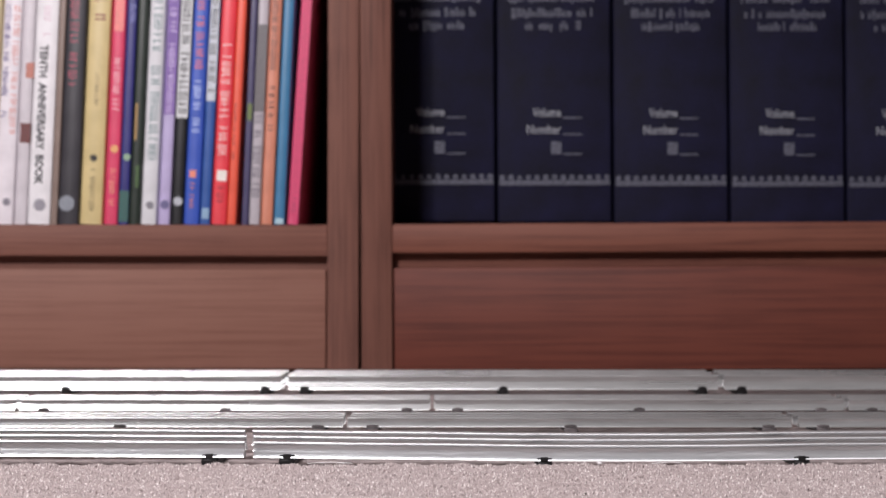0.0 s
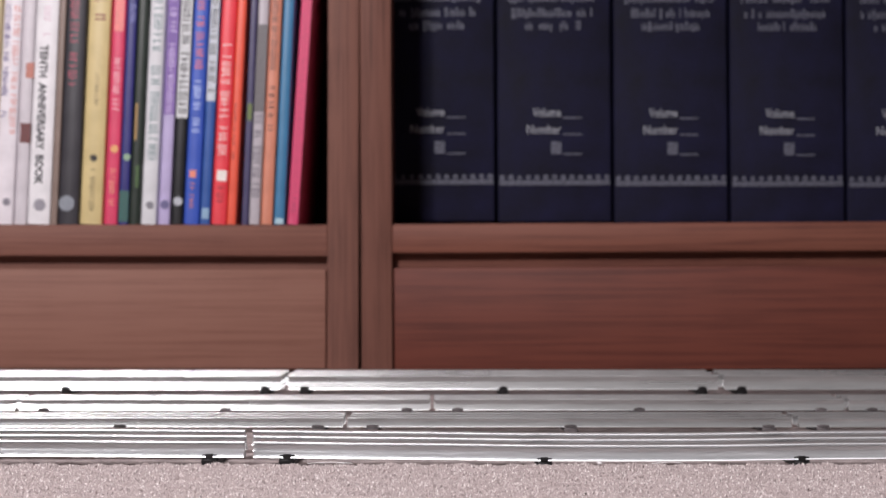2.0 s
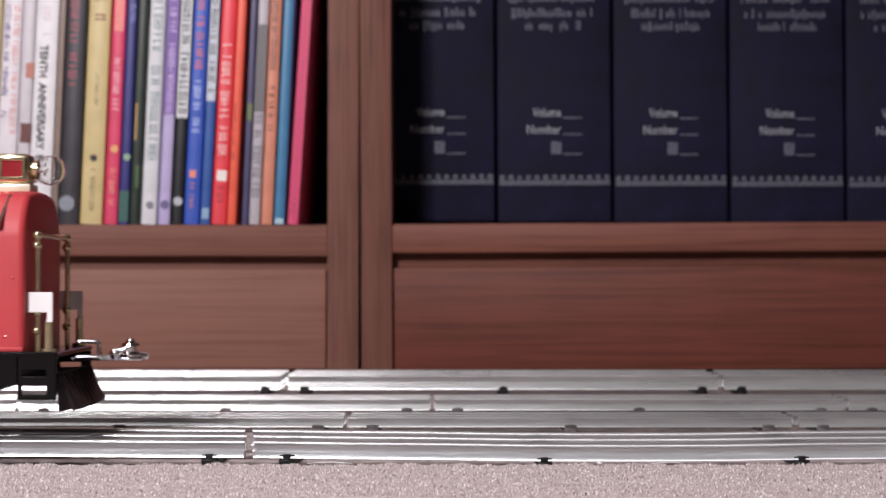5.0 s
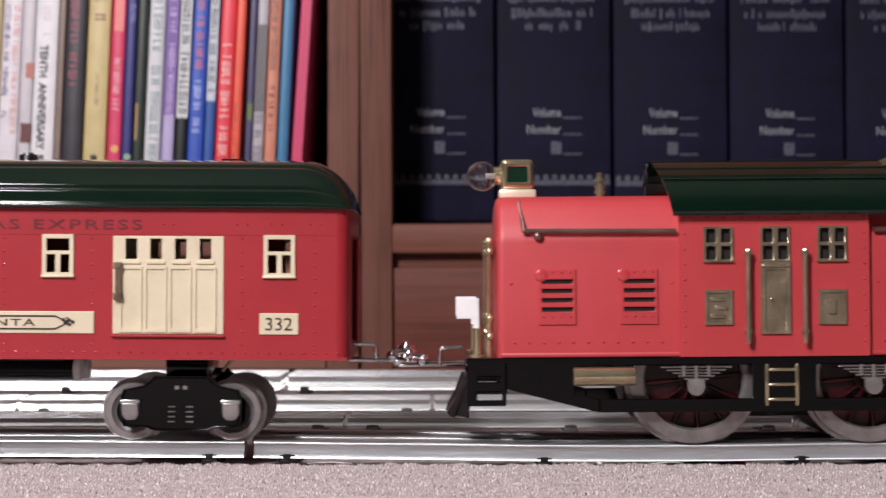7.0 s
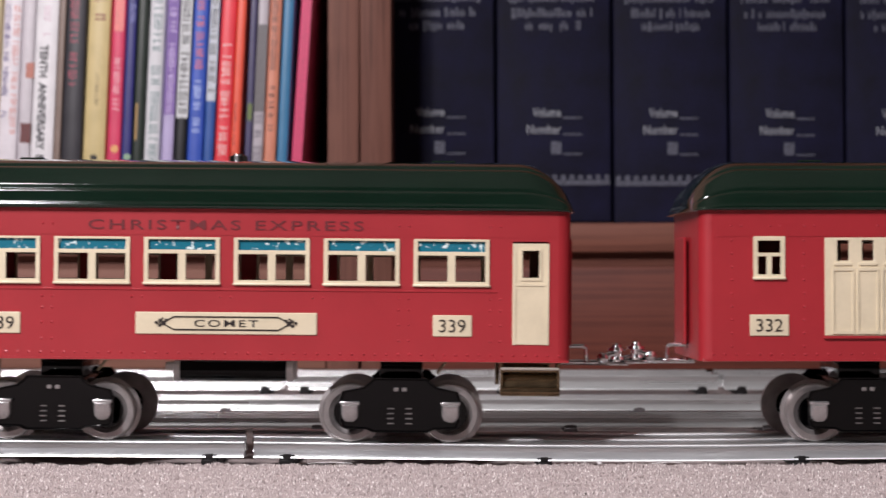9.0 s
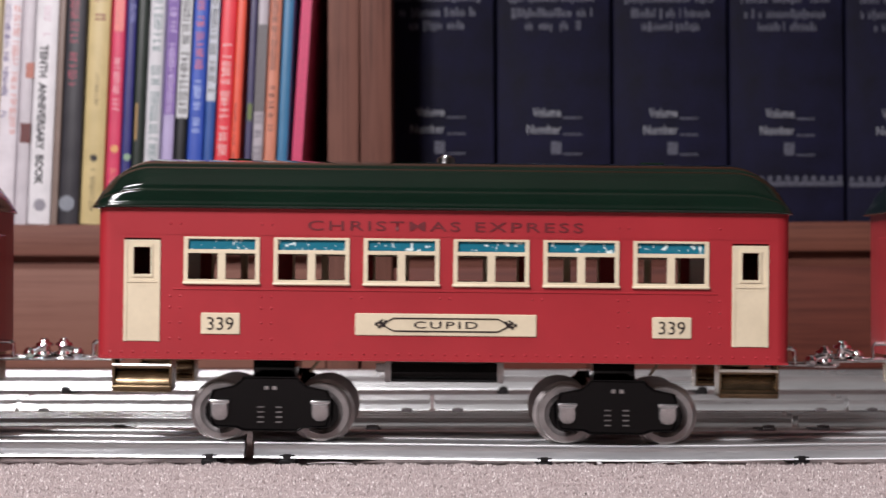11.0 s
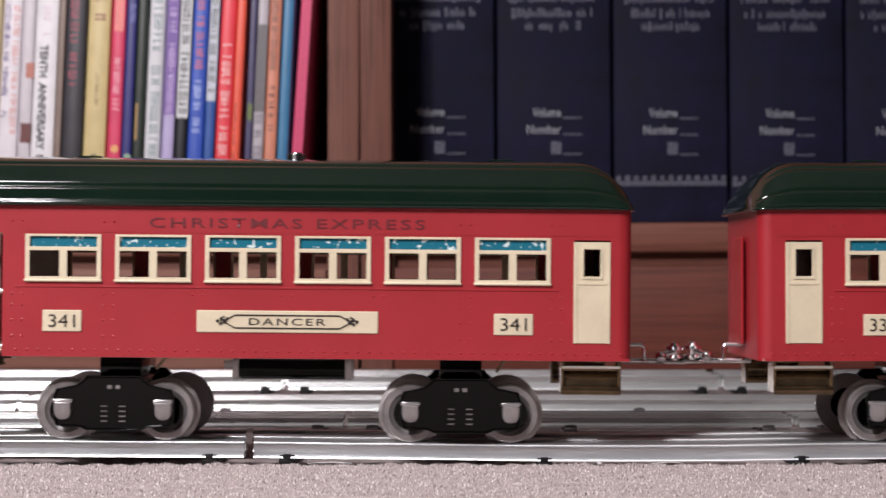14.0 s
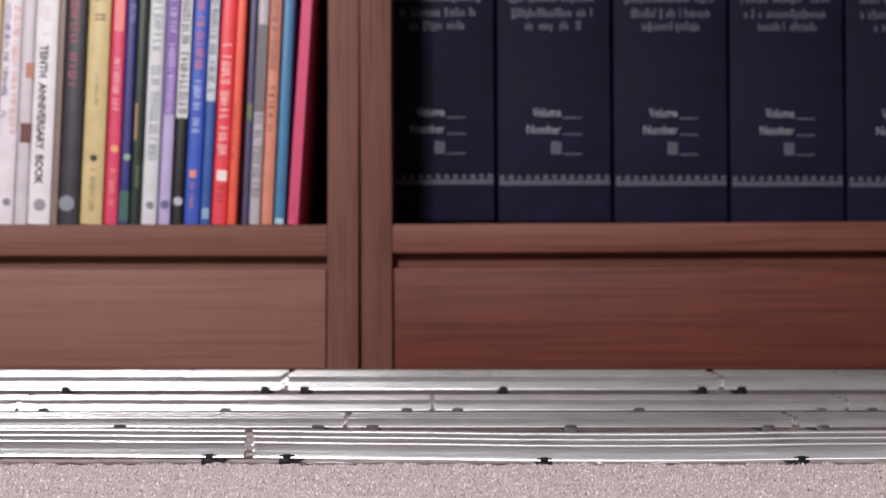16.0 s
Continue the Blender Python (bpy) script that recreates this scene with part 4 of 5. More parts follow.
def common_rivets(x0, x1, groups):
    pts = []
    n = int((x1 - x0) / 0.0052)
    pts += [(x0 + 0.006 + i * (x1 - x0 - 0.012) / n, 0.0395) for i in range(n + 1)]
    for gx in groups:
        for z in (0.0455, 0.0525, 0.0590, 0.0640):
            pts += [(gx - 0.0022, z), (gx + 0.0022, z)]
        pts += [(gx - 0.0022, 0.0957), (gx + 0.0022, 0.0957)]
    return pts


def passenger_car(name_words, number, label, rear=False):
    root = empty("passenger_car", label, "toy train car", "red passenger cars")
    wx = [0.0393 * (k - 2.5) + 0.0005 for k in range(6)]
    x0 = -0.1243 if rear else -HALF
    doors = (0.1335,) if rear else (-0.1325, 0.1335)
    holes = [(x - 0.0159, x + 0.0159, 0.0706, 0.0896) for x in wx] + [(d - 0.0079, d + 0.0079, 0.0440, 0.0893) for d in doors]
    car_shell(root, x0, HALF - 0.0012, holes, end_l=not rear)
    for sg in (-1, 1):
        for x in wx:
            window6(root, x, sg)
        for d in doors:
            side_door(root, d, sg)
        gs = (-0.118, -0.078, -0.0393 + 0.0005, 0.0, 0.0403, 0.078, 0.118)
        pts = common_rivets(x0, HALF, [g for g in gs if abs(g) > 0.05])
        pts += [(g + e, z) for g in gs[2:5] for e in (-0.0022, 0.0022) for z in (0.0640,)]
        belt_lines(root, x0 + 0.008, HALF - 0.008, sg, pts, lo=False)
        bm = solid(-0.119, 0.119, *sorted((sg * SIDE, sg * (SIDE + 0.0004))), 0.0668, 0.0676, 0.00015, 1)
        part("sill_moulding", bm, M["red"], root)
        plate(root, 0.0005, 0.0525, 0.0793, 0.0097, sg, name_words, True)
        for nx in (-0.098, 0.0993):
            plate(root, nx, 0.0522, 0.0171, 0.0094, sg, number, False)
        lettering("lettering", "CHRISTMAS EXPRESS", root, M["darkred"], 0.0, sg * (SIDE + 0.0003), 0.0955, 0.1205, 0.0043, far=sg > 0, bold=0.006, track=1.22, label="dark red printed words")
    # plain inner bulkheads
    for bx in (-0.1195, 0.1195):
        part("bulkhead", solid(bx - 0.0006, bx + 0.0006, -0.043, 0.043, RED_B + 0.002, 0.1005), M["bounce_tin"], root, "grey inner bulkhead")
    part("ceiling_pan", solid(x0 + 0.003, HALF - 0.003, -0.0435, 0.0435, 0.1000, 0.1010), M["bounce_tin"], root, "grey roof underside")
    roof(root, -0.1564 if rear else -0.1552, 0.1524)
    for bx in (-0.0766, 0.0766):
        bogie(root, bx, RIDE if rear else 0.0)
    tank(root)
    for d in doors:
        for sg in (-1, 1):
            step_unit(root, d, sg * 0.0435, sg)
    coupler(root, HALF, 1)
    if rear:
        platform(root)
    else:
        coupler(root, -HALF, -1)
    return root


def platform(root):
    """Open rear platform: fascia, floor, brass railing and roof posts."""
    x1, x0 = -0.1243, -0.1545
    for sg in (-1, 1):
        y = sg * SIDE
        part("fascia", solid(-0.1455, x1, *sorted((y, y - sg * 0.001)), 0.0905, RED_T), M["red"], root, "red fascia over the open platform")
        part("platform_post", rod(bmesh.new(), (-0.1460, sg * 0.0425, 0.0400), (-0.1460, sg * 0.0425, 0.0915), 0.0008, 8), M["maroon"], root, "thin dark red post")
        bm = bmesh.new()
        for i in range(4):
            px, yy = x0 + 0.0075 + i * 0.0066, sg * 0.0440
            turned = ((0.0408, 0.0022), (0.0428, 0.0022), (0.0436, 0.0012), (0.0452, 0.0021), (0.0476, 0.0024), (0.0510, 0.0018), (0.0560, 0.0010), (0.0580, 0.0010), (0.0588, 0.0019), (0.0600, 0.0021), (0.0612, 0.0013), (0.0626, 0.0022), (0.0648, 0.0022))
            loft(bm, [[(px + r * math.cos(q * math.tau / 10), yy + r * math.sin(q * math.tau / 10), z) for q in range(10)] for z, r in turned])
        rl = part("railing", bm, M["gilt"], root, "bronzed turned balusters")
        for z in (0.0408, 0.0648):
            part("rail", rod(bmesh.new(), (x0 + 0.004, sg * 0.0440, z), (x1, sg * 0.0440, z), 0.0014, 12), M["railing"], rl, "bright polished rail")
    bm = bmesh.new()
    for z in (0.0648, 0.0408):
        rod(bm, (x0, -0.040, z), (x0, 0.040, z), 0.0013, 10)
        for sg in (-1, 1):
            rod(bm, (x0, sg * 0.040, z), (x0 + 0.004, sg * 0.0440, z), 0.0013, 10)
    for i in range(14):
        py = -0.039 + i * 0.006
        rod(bm, (x0, py, 0.0408), (x0, py, 0.0648), 0.0007, 8)
        ball(bm, (x0, py, 0.0590), 0.0013, 8)
    for sg in (-1, 1):
        rod(bm, (x0 + 0.003, sg * 0.030, 0.0330), (x0 + 0.003, sg * 0.030, 0.0990), 0.0013, 8)
        box(bm, x0 - 0.0005, x0 + 0.005, sg * 0.030 - 0.004, sg * 0.030 + 0.004, 0.0890, 0.1012, 0.0008, 1)
    part("end_railing", bm, M["gilt"], root, "brass end railing with roof posts")
    part("platform_floor", solid(x0 + 0.001, x1 + 0.004, -0.043, 0.043, 0.0355, 0.0375, 0.0005, 1), M["black"], root, "black platform floor")
    for sg in (-1, 1):
        bm = solid(x0 - 0.0012, x1, *sorted((sg * 0.0428, sg * 0.0444)), 0.0378, 0.0392, 0.0004, 1)
        br = part("platform_edge", bm, M["gilt"], root, "bright brass platform edge")
        bm = bmesh.new()
        ring = [(q * math.tau / 16, 0.0052) for q in range(16)]
        loft(bm, [[(x0 + 0.0062 + r * k * math.cos(a), sg * 0.0395 + r * k * 0.8 * math.sin(a), z) for a, r in ring] for z, k in ((0.0380, 1.0), (0.0350, 1.0), (0.0345, 1.12), (0.0335, 1.12), (0.0330, 0.98), (0.0300, 0.92), (0.0295, 1.05), (0.0283, 1.0))])
        part("step_post", bm, M["gilt"], br, "turned brass step post")
    for sg in (-1, 1):
        bm = rod(bmesh.new(), (x0 - 0.0020, sg * 0.0370, 0.0838), (x0 - 0.0020, sg * 0.0370, 0.0960), 0.0020, 14, 0.0026)
        rod(bm, (x0 - 0.0020, sg * 0.0370, 0.0820), (x0 - 0.0020, sg * 0.0370, 0.0838), 0.0028, 14)
        ml = part("marker_light", bm, M["gilt"], root, "brass marker light with red lenses")
        bm = ball(bmesh.new(), (x0 - 0.0020, sg * 0.0392, 0.0905), 0.0018, 12)
        ball(bm, (x0 - 0.0044, sg * 0.0370, 0.0905), 0.0018, 12)
        part("lens", bm, M["redlens"], ml, "red lenses")
    bm = bmesh.new()
    pierced(bm, -0.043, 0.043, RED_B, RED_T, [(-0.009, 0.009, 0.045, 0.088)], -0.0005, 0.0005)
    part("end_wall", bm, M["red"], root, "red enamelled end with a doorway", at=(x1, 0, 0), rot=(0, 0, 90))


def baggage_car():
    root = empty("baggage_car", "red tinplate toy baggage car with cream doors", "toy train car")
    ws = (-0.1217, -0.0240, 0.0236, 0.1204)
    ds = (-0.0732, 0.0719)
    holes = [(x - 0.0062, x + 0.0062, 0.0731, 0.0905) for x in ws] + [(d - 0.0238, d + 0.0238, 0.0480, 0.0903) for d in ds]
    car_shell(root, -HALF, HALF - 0.0012, holes)
    for sg in (-1, 1):
        y = sg * SIDE
        for x in ws:
            window6(root, x, sg, 0.0725, 0.0911, 0.0138, "small")
        for k, d in enumerate(ds):
            bm = bmesh.new()
            hx = [d + (i - 1.5) * 0.0108 for i in range(4)]
            pierced(bm, d - 0.0242, d + 0.0242, 0.0476, 0.0905, [(h - 0.0025, h + 0.0025, 0.0804, 0.0893) for h in hx], *sorted((y - sg * 0.0002, y + sg * 0.0005)))
            dr = part("sliding_door", soften(bm, 0.0002), M["cream"], root, "cream panelled sliding door")
            for h in hx:
                bm = bmesh.new()
                pierced(bm, h - 0.0048, h + 0.0048, 0.0484, 0.0772, [(h - 0.0040, h + 0.0040, 0.0500, 0.0760)], *sorted((y + sg * 0.0003, y + sg * 0.0011)))
                box(bm, h - 0.0040, h + 0.0040, *sorted((y, y + sg * 0.0012)), 0.0782, 0.0796, 0.0002, 1)
                part("door_panel", bm, M["cream"], dr)
            part("door_ledge", solid(d - 0.0248, d + 0.0248, *sorted((y, y + sg * 0.0016)), 0.0462, 0.0474, 0.0003, 1), M["red"], root)
            hx0 = d + (0.0218 if k == 0 else -0.0218)
            bm = bmesh.new()
            for z in (0.0640, 0.0775):
                box(bm, hx0 - 0.0018, hx0 + 0.0018, *sorted((y, y + sg * 0.0032)), z - 0.0016, z + 0.0016, 0.0004, 1)
            rod(bm, (hx0, y + sg * 0.0030, 0.0640), (hx0, y + sg * 0.0030, 0.0775), 0.0011, 8)
            part("door_handle", bm, M["bronze"], dr, "bronzed door handle")
        pts = common_rivets(-HALF, HALF, ())
        for cx in (-0.1380, -0.1065, -0.040, 0.0, 0.0385, 0.1040, 0.1360):
            pts += [(cx, 0.0430 + 0.0058 * i) for i in range(9)]
        for cx in (-0.136, -0.119, -0.104, -0.072, 0.072, 0.104, 0.119, 0.136):
            pts += [(cx - 0.0022, 0.0957), (cx + 0.0022, 0.0957)]
        belt_lines(root, -HALF + 0.008, HALF - 0.008, sg, [p for p in pts if not any(abs(p[0] - d) < 0.026 for d in ds) or p[1] > 0.092 or p[1] < 0.045], lo=False)
        plate(root, 0.0, 0.0525, 0.0793, 0.0097, sg, "SANTA", True)
        for nx in (-0.1217, 0.1204):
            plate(root, nx, 0.0522, 0.0171, 0.0094, sg, "332", False)
        lettering("lettering", "CHRISTMAS EXPRESS", root, M["darkred"], 0.0, sg * (SIDE + 0.0003), 0.0955, 0.1205, 0.0043, far=sg > 0, bold=0.006, track=1.22, label="dark red printed words")
    part("ceiling_pan", solid(-HALF + 0.003, HALF - 0.003, -0.0435, 0.0435, 0.1000, 0.1010), M["bounce_tin"], root, "grey roof underside")
    for bx in (-0.048, 0.048):
        part("bulkhead", solid(bx - 0.0006, bx + 0.0006, -0.043, 0.043, RED_B + 0.002, 0.1000), M["bounce_tin"], root, "grey inner bulkhead")
    roof(root, -0.1552, 0.1524)
    for bx in (-0.0766, 0.0766):
        bogie(root, bx)
    tank(root)
    coupler(root, HALF, 1)
    coupler(root, -HALF, -1)
    return root


def locomotive():
    root = empty("electric_locomotive", "light red tinplate toy electric locomotive with green cab roof", "toy locomotive")
    O = M["orange"]
    hw, zb = 0.0380, 0.0389
    # hood with rounded shoulders and ends
    half = ((hw, zb), (hw, 0.0895), (0.0374, 0.0930), (0.0352, 0.0982), (0.0318, 0.1036), (0.0280, 0.1076), (0.0245, 0.1096), (0.0130, 0.1110), (0.0, 0.1114))
    prof = [(-a, b) for a, b in half] + [(a, b) for a, b in half[-2::-1]]
    rings = []
    for x, k, d in ((-0.1216, 0.945, 0.0045), (-0.1212, 0.975, 0.0018), (-0.1202, 0.993, 0.0005), (-0.1185, 1.0, 0.0), (0.1185, 1.0, 0.0), (0.1202, 0.993, 0.0005), (0.1212, 0.975, 0.0018), (0.1216, 0.945, 0.0045)):
        rings.append([(x * (1.008 if x < 0 else 1.0), y * k, zb if z == zb else z - d * (z - zb) / 0.0727) for y, z in prof])
    part("hood", loft(bmesh.new(), rings), O, root, "light red enamelled hood", smooth=38)
    part("skirt", solid(-0.1212, 0.1212, -hw - 0.0006, hw + 0.0006, zb, zb + 0.0022, 0.0008), O, root)
    # cab
    cw = 0.0405
    xs = (-0.0253, -0.0003, 0.0247)
    c0, c1, ct = -0.0424, 0.0411, 0.1022
    holes = [(x - 0.0062, x + 0.0062, 0.0812, 0.0955) for x in xs]
    for sg in (-1, 1):
        y = sg * cw
        bm = bmesh.new()
        pierced(bm, c0, c1, zb, ct, holes, *sorted((y, y - sg * 0.001)))
        part("cab_side", bm, O, root, "light red enamelled cab side")
        # added plate hides the hood; its dark colour is the cab's inner shade
        part("cab_shade_plate", solid(c0 + 0.004, c1 - 0.004, *sorted((sg * 0.0383, sg * 0.0388)), 0.078, 0.0985), M["dim"], root, "dark plate standing for shade behind the windows")
        for x in xs:
            a, b, z0, z1 = x - 0.0066, x + 0.0066, 0.0806, 0.0960
            bm = bmesh.new()
            zm = (z0 + z1) / 2
            hs = [(a + 0.0012, x - 0.0012, z0 + 0.0010, zm - 0.0008), (x + 0.0012, b - 0.0012, z0 + 0.0010, zm - 0.0008), (a + 0.0012, x - 0.0012, zm + 0.0008, z1 - 0.0009), (x + 0.0012, b - 0.0012, zm + 0.0008, z1 - 0.0009)]
            pierced(bm, a, b, z0, z1, hs, *sorted((y - sg * 0.0006, y + sg * 0.0010)))
            box(bm, a - 0.0003, b + 0.0003, *sorted((y, y + sg * 0.0015)), z0 - 0.0003, z0 + 0.0005)
            part("cab_window", soften(bm, 0.0003), M["bronze"], root, "bronzed four-pane window frame")
        bm = bmesh.new()
        x = xs[1]
        pierced(bm, x - 0.0066, x + 0.0066, 0.0487, 0.0806, [(x - 0.0045, x + 0.0045, 0.0505, 0.0770)], *sorted((y, y + sg * 0.0012)))
        box(bm, x - 0.0045, x + 0.0045, *sorted((y, y + sg * 0.0005)), 0.0505, 0.0770)
        box(bm, x - 0.0062, x + 0.0062, *sorted((y, y + sg * 0.0018)), 0.0780, 0.0792, 0.0003, 1)
        ball(bm, (x - 0.0018 * 1, y + sg * 0.0010, 0.0640), 0.0009, 8)
        part("cab_door", soften(bm, 0.0003), M["bronze"], root, "bronzed cab door")
        for k, x in enumerate((xs[0], xs[2])):
            bm = bmesh.new()
            pierced(bm, x - 0.0061, x + 0.0061, 0.0528, 0.0682, [(x - 0.0047, x + 0.0047, 0.0542, 0.0668)], *sorted((y, y + sg * 0.0010)))
            box(bm, x - 0.0047, x + 0.0047, *sorted((y, y + sg * 0.0004)), 0.0542, 0.0668)
            if k:
                box(bm, x - 0.0018, x + 0.0018, *sorted((y, y + sg * 0.0012)), 0.0570, 0.0640, 0.0006, 1)
            else:
                for i in range(3):
                    box(bm, x - 0.0040 + i % 2 * 0.002, x + 0.0025 + i % 2 * 0.0015, *sorted((y, y + sg * 0.0011)), 0.0556 + i * 0.0038, 0.0576 + i * 0.0038, 0.0003, 1)
            part("cab_panel", soften(bm, 0.0003), M["bronze"], root, "small bronzed relief panel")
        for x in (-0.0128, 0.0122):
            bm = bmesh.new()
            rod(bm, (x, y + sg * 0.0034, 0.0448), (x, y + sg * 0.0034, 0.0850), 0.0011, 10)
            for z in (0.0500, 0.0840):
                rod(bm, (x, y, z), (x, y + sg * 0.0040, z), 0.0015, 10)
            ball(bm, (x, y + sg * 0.0034, 0.0850), 0.0016, 8)
            part("handrail", bm, M["bronze"], root, "bronzed upright handrail")
        pts = [(x, 0.0455 + i * 0.0068) for i in range(9) for x in (c0 + 0.0022, c1 - 0.0022)]
        pts += [(c0 + 0.005 + i * 0.0075, 0.0998) for i in range(11)]
        tagged(part("rivets", rivets(bmesh.new(), pts, y, 0.0008), M["rivet_loco"], root), kind="stuff")
        # louvre panels and rivets on the hood sides
        yh = sg * hw
        for lx in (-0.0962, -0.0600, 0.0620, 0.0960):
            bm = bmesh.new()
            pierced(bm, lx - 0.0083, lx + 0.0083, 0.0533, 0.0778, [(lx - 0.0068, lx + 0.0068, 0.0591 + i * 0.0041, 0.0611 + i * 0.0041) for i in range(4)], *sorted((yh, yh + sg * 0.0007)))
            lp = part("louvre_panel", soften(bm, 0.0002), O, root, "light red louvre panel with dark slots")
            # openings are backed by dark strips that paint the shade inside
            bm = bmesh.new()
            for i in range(4):
                box(bm, lx - 0.0070, lx + 0.0070, *sorted((yh - sg * 0.0002, yh + sg * 0.0002)), 0.0590 + i * 0.0041, 0.0612 + i * 0.0041)
            part("slot_shade", bm, M["dim"], lp, "dark fill standing for shade in the louvre slots")
            bm = bmesh.new()
            for i in range(4):
                prism(bm, [(lx - 0.0068, 0.0611 + i * 0.0041), (lx + 0.0068, 0.0611 + i * 0.0041), (lx + 0.0068, 0.0617 + i * 0.0041), (lx - 0.0068, 0.0617 + i * 0.0041)], *sorted((yh + sg * 0.0003, yh + sg * 0.0014)))
            rivets(bm, [(lx - 0.006 + i * 0.004, z) for i in range(4) for z in (0.0570, 0.0765)], yh + sg * 0.0006, 0.0008)
            part("louvre_lip", bm, M["rivet_loco"], lp)
            # glossy dome added only to catch the lamps as a corner glint
            bm = ball(bmesh.new(), (0, 0, 0), 0.0030, 20)
            bmesh.ops.scale(bm, vec=(1, 0.30, 1), verts=bm.verts)
            part("glint_dome", bm, M["rivet_loco"], lp, at=(lx - 0.0070, yh + sg * 0.0004, 0.0752))
        pts = [(x0 + i * 0.0065, 0.0455) for x0 in (-0.1150, 0.0480) for i in range(11)]
        pts += [(x, 0.0715) for x in (-0.1165, -0.0455, 0.0455, 0.1165)]
        tagged(part("rivets", rivets(bmesh.new(), pts, yh, 0.0008), M["rivet_loco"], root), kind="stuff")
        # pipe along the shoulder
        for s in (-1, 1):
            bm = bmesh.new()
            e, q = s * 0.1105, s * 0.0435
            rod(bm, (q, yh * 1.03, 0.0943), (e, yh * 1.03, 0.0948), 0.0011, 10)
            rod(bm, (e, yh * 1.03, 0.0948), (e - s * 0.0 + s * 0.002, sg * 0.0260, 0.1083), 0.0011, 10)
            ball(bm, (e - s * 0.006, yh * 1.02, 0.0925), 0.0022, 10)
            ball(bm, (e, yh * 1.03, 0.0948), 0.0012, 8)
            part("air_pipe", bm, M["copper"], root, "copper air pipe")
    for x, s in ((c0, 1), (c1, -1)):
        bm = bmesh.new()
        box(bm, *sorted((x, x + s * 0.001)), -cw + 0.001, cw - 0.001, zb, ct, 0.0003, 1)
        part("cab_end", bm, O, root)
    # arched cab roof, a thin curved sheet with a ridge band
    half = ((0.0455, 0.1020), (0.0457, 0.1038), (0.0450, 0.1072), (0.0430, 0.1112), (0.0392, 0.1148), (0.0350, 0.1176), (0.0300, 0.1199), (0.0240, 0.1222), (0.0170, 0.1246), (0.0090, 0.1264), (0.0, 0.1272))
    prof = [(-a, b) for a, b in half] + [(a, b) for a, b in half[-2::-1]]
    ring = prof + [(a * 0.975, b - 0.0011) for a, b in prof[::-1]]
    bm = loft(bmesh.new(), [[(0.0006 + q * (0.0459 + 0.0058 * (z - 0.1000) / 0.0272), y, z) for y, z in ring] for q in (-1, 1)])
    rf = part("cab_roof", bm, M["green"], root, "dark green arched cab roof", smooth=30)
    top = [p for p in prof if p[1] > 0.117]
    ring = [(a, b + 0.0006) for a, b in top] + [(a, b - 0.0003) for a, b in top[::-1]]
    part("roof_band", loft(bmesh.new(), [[(0.0006 + q * (0.0463 + 0.0058 * (z - 0.1000) / 0.0272), y, z) for y, z in ring] for q in (-1, 1)]), M["green"], rf, smooth=30)
    bm = bmesh.new()
    for by, bz in ((0.0356, 0.1178), (0.0338, 0.1186), (0.0246, 0.1224)):
        for q in (-1, 1):
            e = 0.0465 + 0.0058 * (bz - 0.1000) / 0.0272
            rod(bm, (0.0006 - e, q * by, bz), (0.0006 + e, q * by, bz), 0.0007, 8)
    part("roof_bead", bm, M["green"], rf)
    # frame
    K = M["black"]
    for sg in (-1, 1):
        ya, yb = sorted((sg * 0.0395, sg * 0.0375))
        bm = bmesh.new()
        pierced(bm, -0.078, 0.084, 0.0146, 0.0388, [(-0.078, -0.0105, 0.0205, 0.0352), (0.0175, 0.084, 0.0205, 0.0352)], ya, yb)
        for q, e, n in ((-1, 0.078, 0.088), (1, 0.084, 0.094)):
            prism(bm, [(q * a, b) for a, b in ((0.1190, 0.0388), (e, 0.0388), (e, 0.0352), (n, 0.0345), (n + 0.001, 0.0232), (e, 0.0205), (e, 0.0146), (0.1190, 0.0252))], ya, yb)
        for s in (-1, 1):
            pierced(bm, *sorted((s * 0.1362, s * 0.1190)), 0.0178, 0.0388, [(*sorted((s * 0.1318, s * 0.1208)), 0.0203, 0.0240), (*sorted((s * 0.1314, s * 0.1214)), 0.0284, 0.0308)], ya, yb)
        fr = part("side_frame", soften(bm, 0.0004), K, root, "black side frame", smooth=30)
        for c in (-0.0355, 0.0425):
            bm = bmesh.new()
            for i in range(5):
                w = 0.0158 - i * 0.0026
                box(bm, c - w, c + w, *sorted((sg * 0.0388, sg * 0.0410)), 0.0340 - i * 0.0013, 0.0349 - i * 0.0013, 0.0003, 1)
            for i in (-1, 0, 1):
                box(bm, c + i * 0.0055 - 0.0009, c + i * 0.0055 + 0.0009, *sorted((sg * 0.0388, sg * 0.0416)), 0.0295 + abs(i) * 0.001, 0.0353, 0.0003, 1)
            part("leaf_spring", bm, M["steel"], fr, "bright steel leaf spring")
            bm = rod(bmesh.new(), (c, sg * 0.0380, 0.0256), (c, sg * 0.0412, 0.0256), 0.0038, 14)
            box(bm, c - 0.0038, c + 0.0038, *sorted((sg * 0.0380, sg * 0.0410)), 0.0255, 0.0290, 0.0005, 1)
            part("axle_box", bm, M["tyre"], fr, "grey axle box")
        for s in (-1, 1):
            bm = rod(bmesh.new(), (s * 0.0625, sg * 0.0400, 0.0305), (s * 0.0895, sg * 0.0400, 0.0305), 0.0042, 18)
            part("air_cylinder", bm, M["brass"], root, "brass air cylinder")
        bm = bmesh.new()
        for s in (-1, 1):
            box(bm, 0.0020 + s * 0.0066 - 0.0008, 0.0020 + s * 0.0066 + 0.0008, *sorted((sg * 0.0398, sg * 0.0420)), 0.0172, 0.0356, 0.0003, 1)
